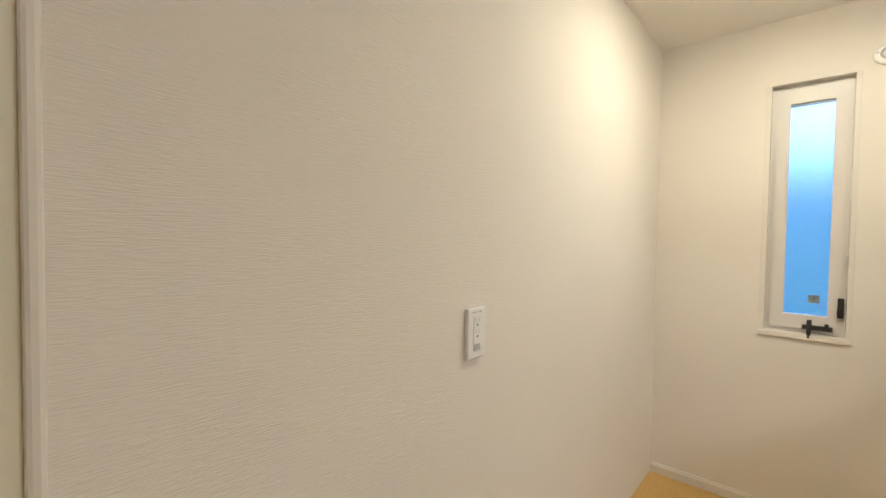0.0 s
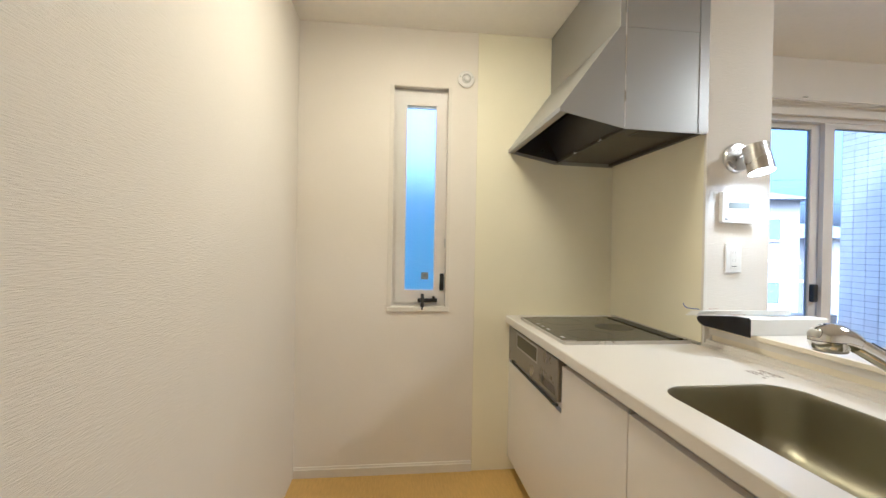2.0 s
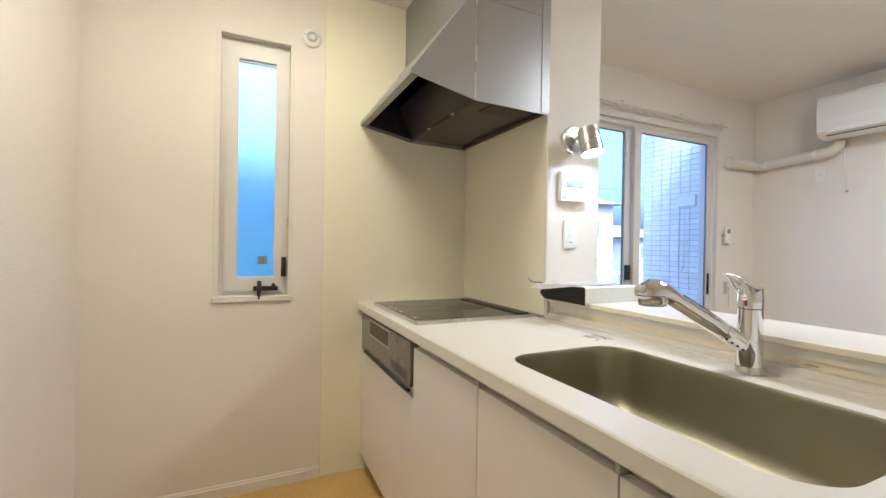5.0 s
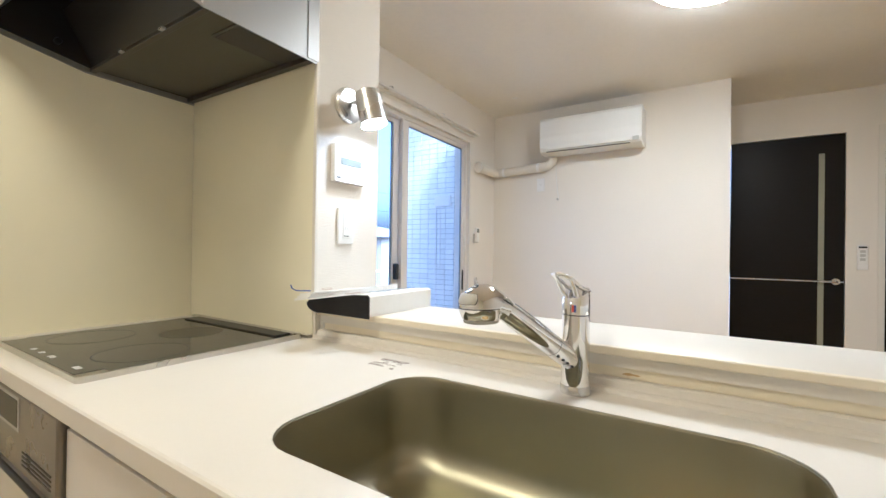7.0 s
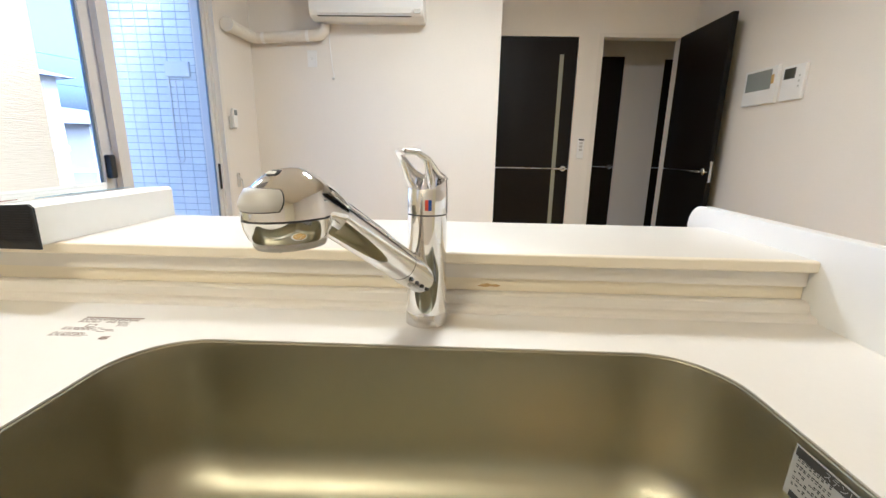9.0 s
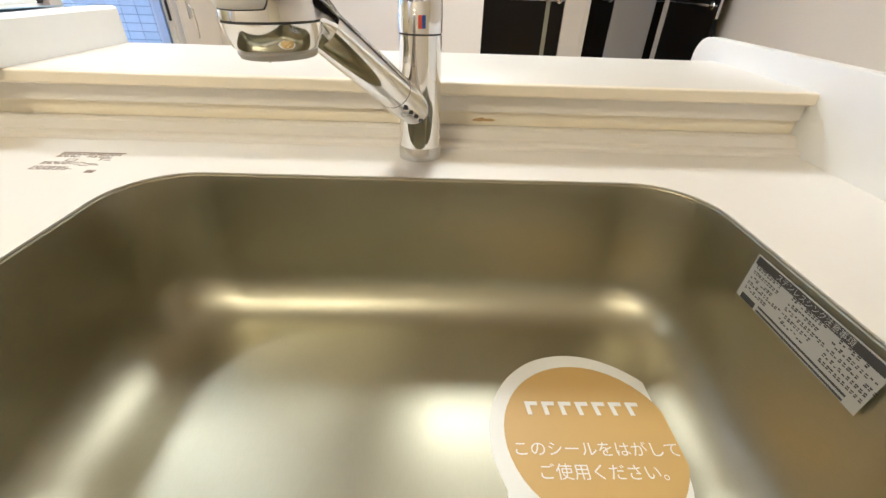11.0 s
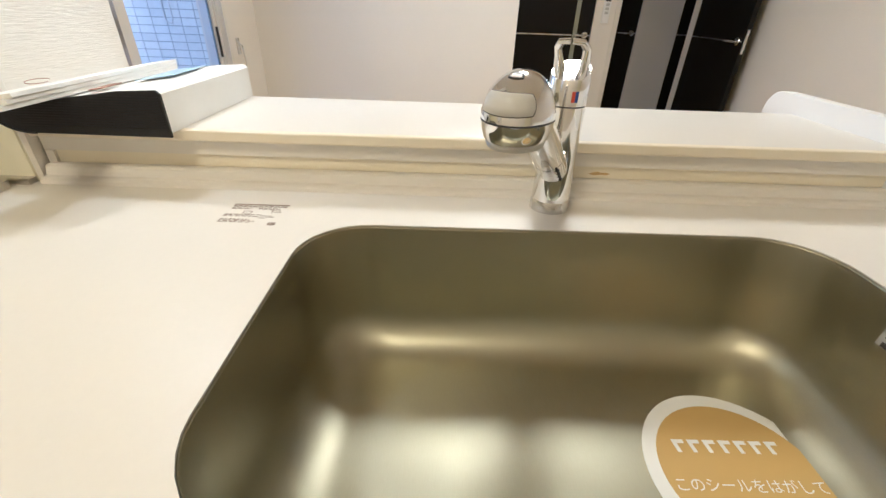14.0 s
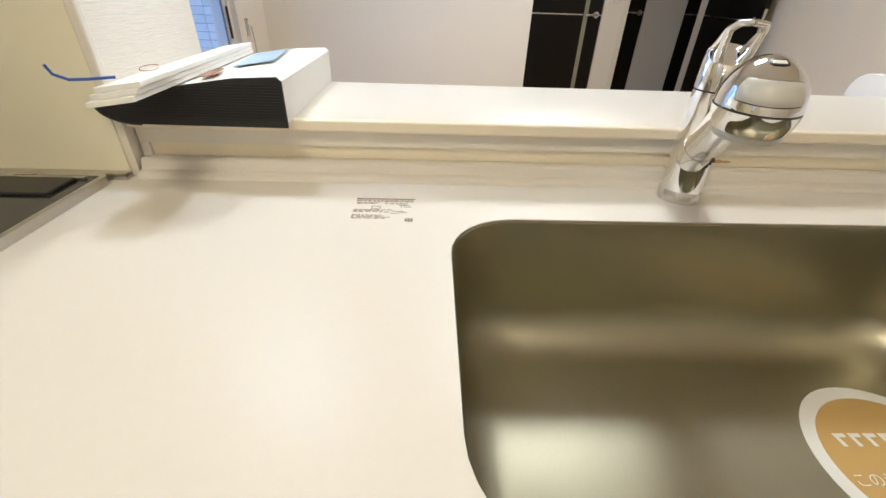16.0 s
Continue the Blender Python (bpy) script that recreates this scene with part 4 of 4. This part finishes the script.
def vent_disc():
    v = thing("heat_detector", (-0.195, -0.001, 2.152), "small round white detector on the wall above the window", "detector")
    part("plate", lathe([(0.042, 0), (0.045, 0.004), (0.045, 0.012), (0.040, 0.017), (0.030, 0.019)], (-0.195, -0.0005, 2.152), 36, (0, -1, 0)), WHITEPLASTIC, v, smooth=True)
    part("ring", lathe([(0.026, 0.017), (0.026, 0.022), (0.022, 0.022), (0.020, 0.019)], (-0.195, -0.0005, 2.152), 30, (0, -1, 0)), GREYPLASTIC, v, smooth=True)
    part("dome", lathe([(0.016, 0.018), (0.015, 0.026), (0.008, 0.031), (0.002, 0.032)], (-0.195, -0.0005, 2.152), 24, (0, -1, 0)), WHITEPLASTIC, v, smooth=True)
    for a in (15, 165):
        part("screw", lathe([(0.004, 0.016), (0.004, 0.0195)], (-0.195 + 0.034 * math.cos(radians(a)), -0.0005, 2.152 + 0.034 * math.sin(radians(a))), 12, (0, -1, 0)), GREYPLASTIC, v)


vent_disc()


def ceiling_lamp(name, x, y, r, label, mat):
    c = thing(name, (x, y, CEIL), label, "ceiling lamp")
    part("base_plate", lathe([(r * 0.75, -0.012), (r * 0.75, -0.0005)], (x, y, CEIL), 36), WHITEPLASTIC, c)
    part("trim_ring", lathe([(r * 0.99, -0.030), (r * 1.02, -0.028), (r * 1.02, -0.006), (r * 0.99, -0.004)], (x, y, CEIL), 48), WHITEPLASTIC, c, "white rim of the shade", True)
    part("shade", lathe([(r * 0.97, -0.0305), (r * 0.96, -0.038), (r * 0.85, -0.054), (r * 0.6, -0.066), (r * 0.25, -0.071)], (x, y, CEIL), 48), mat, c, "glowing milk-white shade", True)


ceiling_lamp("kitchen_lamp", -0.38, -0.86, 0.25, "round white ceiling lamp over the kitchen aisle, on", glowing("kitchen shade glow", (1.0, 0.68, 0.31), 5.1))
ceiling_lamp("living_lamp", 1.98, -1.77, 0.27, "large round white ceiling lamp in the living room, on", glowing("living shade glow", (1.0, 0.76, 0.46), 10.5))

# ---- living room ----


def sliding_window():
    w = thing("window_2", (2.05, 0.06, 0), "tall white-framed sliding window to a balcony, closed", "window", kind="structure")
    x0, x1, z0, z1 = SLIDE
    part("casing", slab(x0 - 0.022, x1 + 0.022, 0.0, z1 + 0.030, "y", -0.012, -0.0005, [(x0 + 0.004, x1 - 0.004, -0.01, z1 - 0.004)]), TRIM, w)
    part("window_frame", slab(x0, x1, 0.0, z1, "y", 0.024, 0.115, [(x0 + 0.03, x1 - 0.025, 0.03, z1 - 0.030)]), ALU, w)

    def sash(xa, xb, y, left, right):
        """A sash frame from xa to xb with stiles of the widths given, its seal and its pane."""
        s = part("sash", slab(xa, xb, 0.03, z1 - 0.020, "y", y, y + 0.03, [(xa + left, xb - right, 0.11, z1 - 0.060)]), ALU, w)
        part("edge_seal", slab(xa + left - 0.005, xb - right + 0.005, 0.105, z1 - 0.055, "y", y + 0.010, y + 0.020, [(xa + left + 0.008, xb - right - 0.008, 0.118, z1 - 0.068)]), ALUDARK, s, "blue-grey glazing seal")
        p = part("pane", box(xa + left - 0.001, xb - right + 0.001, y + 0.013, y + 0.017, 0.109, z1 - 0.059), CLEAR, s, "clear pane")
        p.visible_shadow = False
        return s
    sash(1.225, 2.085, 0.074, 0.060, 0.070)
    s = sash(2.065, 2.925, 0.034, 0.068, 0.032)
    part("crescent_lock", box(2.020, 2.050, 0.040, 0.0735, 0.93, 1.04, 0.006), BLACKPLASTIC, s, "dark crescent lock")
    part("pull_handle", box(2.898, 2.914, 0.022, 0.0335, 0.80, 0.97, 0.004), BLACKPLASTIC, s, "dark pull handle")


sliding_window()


def curtain_rail():
    c = thing("curtain_rail", (2.05, -0.05, 2.13), "double white curtain rail over the sliding window, empty", "curtain rail")
    for y, z in ((-0.036, 2.128), (-0.078, 2.134)):
        part("rail", box(1.05, 2.955, y - 0.008, y + 0.008, z - 0.006, z + 0.006, 0.002), TRIM, c)
        part("end_cap", box(2.955, 2.970, y - 0.010, y + 0.010, z - 0.009, z + 0.009, 0.003), WHITEPLASTIC, c)
    for x in (1.2, 1.8, 2.4, 2.88):
        part("bracket", box(x - 0.012, x + 0.012, -0.088, -0.0005, 2.140, 2.150, 0.001), SATIN, c)
    for k in range(9):
        part("glider", lathe([(0.004, 0), (0.005, 0.004), (0.003, 0.010)], (2.68 + 0.03 * k, -0.036, 2.112), 10), WHITEPLASTIC, c)


curtain_rail()


def air_conditioner():
    a = thing("air_conditioner", (3.3500, -0.925, 1.9770), "white wall-mounted air conditioner, closed", "air conditioner")
    y0, y1 = -1.322, -0.528
    prof = [(3.4495, 1.9770), (3.3200, 1.9640), (3.2500, 1.9824), (3.2280, 2.0150), (3.2240, 2.0964), (3.2280, 2.2320), (3.2450, 2.2613), (3.4495, 2.2645)]
    part("case", prism(prof, "y", y0, y1, 0.004), WHITEPLASTIC, a)
    part("front_panel", prism([(3.2265, 2.0291), (3.2200, 2.0964), (3.2240, 2.2352), (3.2300, 2.2352), (3.2300, 2.0291)], "y", y0 + 0.012, y1 - 0.012, 0.001), WHITEPLASTIC, a)
    part("louvre", prism([(3.2320, 1.9944), (3.2225, 2.0248), (3.2285, 2.0248), (3.2420, 1.9944)], "y", y0 + 0.085, y1 - 0.055, 0.001), WHITEPLASTIC, a, "closed air flap")
    part("outlet_gap", box(3.2420, 3.2550, y0 + 0.085, y1 - 0.055, 1.9776, 1.9816), INKDARK, a, "dark air outlet slit")
    part("display", box(3.2235, 3.2285, y0 + 0.02, y0 + 0.065, 1.9933, 2.0226, 0.001), GREYPLASTIC, a)
    part("top_grille", box(3.2600, 3.4300, y0 + 0.05, y1 - 0.05, 2.2648, 2.2678), GREYPLASTIC, a)


air_conditioner()
bm = tube([(3.395, -0.590, 1.962), (3.395, -0.585, 1.925), (3.40, -0.550, 1.896), (3.40, -0.50, 1.888), (3.40, -0.09, 1.868), (3.395, -0.065, 1.867), (3.36, -0.047, 1.866), (3.31, -0.046, 1.866), (3.07, -0.046, 1.866)], 0.039, 16)
pipe = thing("pipe_duct", (3.35, -0.1, 1.87), "beige plastic duct from the air conditioner along the wall", "pipe duct")
part("duct", bm, TRIM, pipe, smooth=True)
part("wall_cap", lathe([(0.044, 0), (0.0455, 0.03), (0.043, 0.045)], (3.035, -0.046, 1.866), 24, (1, 0, 0)), TRIM, pipe, "round end cap", True)
for yy in (-0.46, -0.13):
    part("clamp", tube([(3.3995, yy - 0.012, 1.8625 - 0.05 * yy), (3.3995, yy + 0.012, 1.8625 - 0.05 * yy)], 0.0415, 16), WHITEPLASTIC, pipe, smooth=True)
single("sensor_cable", tube([(3.446, -0.600, 1.958), (3.4465, -0.605, 1.82), (3.446, -0.620, 1.66), (3.446, -0.630, 1.61), (3.4455, -0.620, 1.603)], 0.0035, 8), WHITEPLASTIC, "thin white cable hanging below the air conditioner", "cable", smooth=True)
single("cable_end", lathe([(0.008, 0), (0.010, 0.012), (0.006, 0.02)], (3.4495, -0.623, 1.600), 12, (-1, 0, 0)), GREYPLASTIC, "small plug at the end of the cable", "plug", smooth=True)
o = thing("aircon_socket", (3.45, -0.466, 1.74), "white socket plate on the wall below the air conditioner", "socket")
part("plate", box(3.442, 3.4498, -0.502, -0.430, 1.680, 1.797, 0.003), WHITEPLASTIC, o)
for dy in (-0.006, 0.006):
    part("slot", box(3.4408, 3.443, -0.466 + dy - 0.0012, -0.466 + dy + 0.0012, 1.732, 1.746), GREYPLASTIC, o)
o = thing("remote_holder", (3.06, 0.0, 1.26), "grey remote control in a wall holder", "remote control")
part("holder", box(3.03, 3.093, -0.022, -0.0005, 1.205, 1.285, 0.003), GREYPLASTIC, o)
rc = part("remote", box(3.035, 3.088, -0.037, -0.020, 1.215, 1.340, 0.004), WHITEPLASTIC, o)
part("screen", box(3.042, 3.081, -0.0385, -0.0365, 1.295, 1.330, 0.001), LCD, rc)
o = thing("wall_hook", (3.08, -0.01, 0.7), "satin metal wall hook beside the sliding window", "hook")
part("plate", box(3.065, 3.105, -0.0085, -0.0005, 0.80, 0.90, 0.003), SATIN, o)
part("hook_bar", tube([(3.075, -0.010, 0.88), (3.075, -0.033, 0.85), (3.078, -0.037, 0.78), (3.085, -0.033, 0.70), (3.095, -0.021, 0.69)], 0.005, 10), SATIN, o, smooth=True)
o = thing("ceiling_hook", (3.03, -0.383, CEIL), "tiny white ceiling fitting", "fitting")
part("disc", lathe([(0.022, -0.006), (0.024, -0.002), (0.024, -0.0005)], (3.03, -0.383, CEIL), 20), WHITEPLASTIC, o, smooth=True)

# ---- doors ----


def closed_door():
    d = thing("door_1", (4.15, -2.27, 0), "dark brown door with a slim glass slit and a metal line, closed", "door", kind="structure")
    y0, y1, _, z1 = DOORA
    leaf = part("leaf", box(4.156, 4.195, y0 + 0.004, y1 - 0.004, 0.006, z1 - 0.004, 0.002), DOORDARK, d)
    part("glass_slit", box(4.1525, 4.158, -2.514, -2.478, 0.12, 1.937), SLITGLASS, leaf, "pale glass slit")
    part("metal_line", box(4.154, 4.157, y0 + 0.006, y1 - 0.006, 0.928, 0.937), SATIN, leaf, "thin metal inlay")
    part("rose", lathe([(0.026, 0), (0.027, 0.006), (0.024, 0.010)], (4.156, -2.585, 0.934), 24, (-1, 0, 0)), SATIN, leaf, "round door rose", True)
    part("lever", tube([(4.146, -2.585, 0.934), (4.118, -2.585, 0.934), (4.112, -2.575, 0.934), (4.112, -2.48, 0.934)], [0.008, 0.008, 0.008, 0.007], 12), SATIN, leaf, smooth=True)


closed_door()


def open_door():
    d = thing("door_2", (4.12, -3.51, 0), "dark brown door with a metal line, standing open along the wall", "door", kind="structure")
    hinge = Vector((4.118, -3.525, 0))
    ang = math.degrees(math.atan2(0.005, -0.72))
    m = Matrix.Translation(hinge) @ pose(0, 0, 0, 0, 0, ang)
    leaf = part("leaf", turned(box(0.0, 0.725, -0.019, 0.019, 0.006, 2.080, 0.002), m), DOORDARK, d)
    part("metal_line", turned(box(0.004, 0.721, -0.0208, -0.018, 0.955, 0.963), m), SATIN, leaf, "thin metal inlay")
    part("rose", turned(lathe([(0.026, 0), (0.027, 0.006), (0.024, 0.010)], (0.665, -0.019, 0.960), 24, (0, -1, 0)), m), SATIN, leaf, "round door rose", True)
    part("lever", turned(tube([(0.665, -0.029, 0.960), (0.665, -0.058, 0.960), (0.655, -0.064, 0.960), (0.56, -0.064, 0.960)], [0.008, 0.008, 0.008, 0.007], 12), m), SATIN, leaf, smooth=True)
    part("latch_edge", turned(box(0.7245, 0.7275, -0.010, 0.010, 0.88, 1.04, 0.0005), m), SATIN, leaf, "bright latch plate")
    y0, y1, _, z1 = DOORB
    part("door_frame", slab(y0 - 0.03, y1 + 0.035, 0, z1 + 0.03, "x", 4.143, 4.1495, [(y0 + 0.004, y1 - 0.004, -0.01, z1 - 0.004)]), TRIM, d, "pale door frame")


open_door()


def hall_door(name, y0, y1, z1, knob, label):
    d = thing(name, (4.85, (y0 + y1) / 2, 0), label, "door", kind="structure")
    leaf = part("leaf", box(4.856, 4.895, y0 + 0.003, y1 - 0.003, 0.004, z1 - 0.003, 0.002), DOORDARK, d)
    part("metal_line", box(4.854, 4.857, y0 + 0.006, y1 - 0.006, 0.931, 0.939), SATIN, leaf)
    part("rose", lathe([(0.026, 0), (0.027, 0.006), (0.024, 0.010)], (4.856, knob, 0.935), 24, (-1, 0, 0)), SATIN, leaf, "round door rose", True)
    part("lever", tube([(4.846, knob, 0.935), (4.822, knob, 0.935), (4.816, knob + 0.01, 0.935), (4.816, knob + 0.09, 0.935)], 0.007, 10), SATIN, leaf, smooth=True)


hall_door("door_3", -3.312, -2.60, 2.07, -3.262, "dark brown hall door with a metal line, closed")
hall_door("door_4", -4.44, -3.724, 2.05, -4.38, "dark brown hall door, closed")

o = thing("light_switch", (4.15, -2.73, 1.1), "slim white wall remote with a black top beside the door", "wall switch")
part("body", box(4.132, 4.1498, -2.760, -2.700, 1.031, 1.214, 0.004), WHITEPLASTIC, o)
part("black_top", box(4.1305, 4.1325, -2.753, -2.707, 1.194, 1.208, 0.0005), BLACKPLASTIC, o)
for k in range(3):
    part("key", box(4.1305, 4.1325, -2.745, -2.715, 1.160 - 0.030 * k, 1.180 - 0.030 * k, 0.0005), GREYPLASTIC, o)

o = thing("alarm_panel", (3.16, -3.64, 1.54), "white wall control unit with a grey screen and yellow tag", "control panel")
part("case", box(3.005, 3.320, -3.6408, -3.615, 1.428, 1.660, 0.005), WHITEPLASTIC, o)
part("screen", box(3.055, 3.295, -3.616, -3.6125, 1.520, 1.643, 0.001), LCD, o, "grey screen")
part("tag", box(3.03, 3.058, -3.6155, -3.6135, 1.55, 1.605), TAN, o, "yellow tag")
o = thing("heating_control", (2.87, -3.64, 1.53), "small white wall thermostat with a dark display", "control panel")
part("case", box(2.785, 2.960, -3.6408, -3.618, 1.428, 1.633, 0.005), WHITEPLASTIC, o)
part("display", box(2.858, 2.946, -3.619, -3.6155, 1.555, 1.618, 0.001), FILTER, o, "dark display")
for k in range(3):
    part("key", lathe([(0.007, 0), (0.006, 0.002)], (2.82, -3.618, 1.505 + 0.03 * k), 12, (0, 1, 0)), GREYPLASTIC, o)

# ---- outside ----
structure("ground", box(-90, 120, -60, 140, -3.4, -3.2), GROUND, "flat dry ground between houses", "ground")
structure("balcony_floor", box(0.4, 3.25, 0.141, 1.10, -0.2, -0.06), CONCRETE, "grey concrete balcony floor", "balcony floor")
structure("balcony_parapet", box(0.4, 3.249, 0.935, 1.055, -0.06, 0.70, 0.004), CONCRETE, "grey balcony parapet", "parapet")
structure("balcony_ceiling", box(0.4, 3.45, 0.141, 1.10, 2.80, 2.93), CONCRETE, "concrete slab over the balcony", "balcony ceiling")
tw = structure("balcony_wall", box(3.255, 3.45, 0.141, 0.930, -3.2, 2.799), GROUT, "pale tiled side wall of the balcony", "wall")
handle = thing("balcony_fitting", (3.25, 0.45, 1.5), "pale blue-grey clothes pole bracket folded on the tiled wall", "bracket")
part("mount", box(3.225, 3.250, 0.36, 0.54, 1.565, 1.670, 0.006), WHITEPLASTIC, handle)
part("folded_arm", tube([(3.235, 0.505, 1.59), (3.235, 0.525, 1.565), (3.235, 0.525, 0.99), (3.235, 0.510, 0.965), (3.235, 0.485, 0.965), (3.235, 0.475, 0.99), (3.235, 0.475, 1.54)], 0.005, 10), WHITEPLASTIC, handle, smooth=True)
# The sun reaches this face, so its colour carries the shade.
structure("neighbour_wall", box(-9, 2.2, 2.4, 2.6, -3.2, 2.0), SHADEWALL, "wall of the next house, its blue shade painted into the colour", "wall")


def house(name, centre, size, eave, turn, label, wins):
    h = thing(name, (*centre, -3.2), label, "house")
    m = Matrix.Translation((*centre, 0)) @ pose(0, 0, 0, 0, 0, turn)
    a, b = size[0] / 2, size[1] / 2
    part("wall", turned(box(-a, a, -b, b, -3.2, eave), m), RENDERWALL, h)
    bm = bmesh.new()
    o = 0.5
    vs = [bm.verts.new(p) for p in ((-a - o, -b - o, eave), (a + o, -b - o, eave), (a + o, b + o, eave), (-a - o, b + o, eave), (-a * 0.45, 0, eave + 1.3), (a * 0.45, 0, eave + 1.3))]
    for f in ((0, 1, 5, 4), (1, 2, 5), (2, 3, 4, 5), (3, 0, 4), (0, 3, 2, 1)):
        bm.faces.new([vs[i] for i in f])
    part("roof", turned(bm, m), ROOF, h, "grey hipped roof")
    part("floor_band", turned(box(-a - 0.04, a + 0.04, -b - 0.04, b + 0.04, eave - 3.0, eave - 2.8), m), TRIM, h)
    for face, u, z in wins:
        if face == "front":
            g = box(u - 0.45, u + 0.45, -b - 0.05, -b + 0.05, z - 0.5, z + 0.5)
            fr = slab(u - 0.52, u + 0.52, z - 0.57, z + 0.57, "y", -b - 0.09, -b - 0.001, [(u - 0.45, u + 0.45, z - 0.5, z + 0.5)])
        else:
            g = box(-a - 0.05, -a + 0.05, u - 0.45, u + 0.45, z - 0.5, z + 0.5)
            fr = slab(u - 0.52, u + 0.52, z - 0.57, z + 0.57, "x", -a - 0.09, -a - 0.001, [(u - 0.45, u + 0.45, z - 0.5, z + 0.5)])
        wn_ = part("window", turned(fr, m), ALU, h)
        part("pane", turned(g, m), DARKPANE, wn_)


house("house", (15.6, 20.5), (8.5, 8.0), 3.7, -20, "pale two-storey house with a grey hipped roof", [("front", 3.0, 2.3), ("front", 3.0, -0.7), ("front", 0.5, 2.3), ("front", 0.5, -0.7), ("front", -2.2, 2.3), ("side", 0, 2.3)])
house("house", (31.0, 27.0), (10, 9), 2.2, 10, "distant pale house with a dark grey roof", [("front", -3.0, 1.0), ("front", 0, 1.0), ("front", -3, -1.6), ("side", 0, 1.0), ("side", 2.4, -1.6)])
house("house", (42.0, 31.0), (12, 9), 0.4, -8, "distant low house among the others", [("front", -3.0, -0.8), ("front", 2, -0.8), ("side", 0, -0.8)])
pole = thing("power_pole", (2.0, 24.0, -3.2), "grey concrete power pole", "power pole")
part("pole", tube([(2.0, 24, -3.2), (2.0, 24, 7.5)], [0.18, 0.12], 12), CONCRETE, pole, smooth=True)
pole2 = thing("power_pole", (38.0, 16.0, -3.2), "grey concrete power pole", "power pole")
part("pole", tube([(38, 16, -3.2), (38, 16, 7.0)], [0.18, 0.12], 12), CONCRETE, pole2, smooth=True)
for z in (5.6, 4.2):
    path = [(2 + 36 * s, 24 - 8 * s, z + 0.6 * ((2 * s - 1) ** 2) - 0.2) for s in (k / 8 for k in range(9))]
    single("power_line", tube(path, 0.014, 6), BLACKPLASTIC, "thin dark overhead cable between poles", "cable", "overhead cables")


def tile_mesh():
    bm = box(-0.006, 0.0, 0.0, 0.0955, 0.0, 0.0455, 0.0012, seg=1)
    me = bpy.data.meshes.new("tile")
    bmesh.ops.recalc_face_normals(bm, faces=bm.faces)
    bm.to_mesh(me)
    bm.free()
    me.materials.append(TILE)
    return me


# balcony tiles: the visible stretch singly, the rest as one mesh
TM = tile_mesh()
rest = bmesh.new()
for row in range(54):
    z = -0.15 + 0.05 * row
    for col in range(7):
        y = 0.928 - 0.1 * (col + 1)
        if 0.35 <= z <= 2.3:
            tile = new("tile", TM)
            tile.parent = tw
            tile.location = (3.255, y, z)
        else:
            box(3.249, 3.255, y, y + 0.0955, z, z + 0.0455, 0.0, rest)
stuff = part("tiles_rest", rest, TILE, tw)
stuff["kind"] = "stuff"
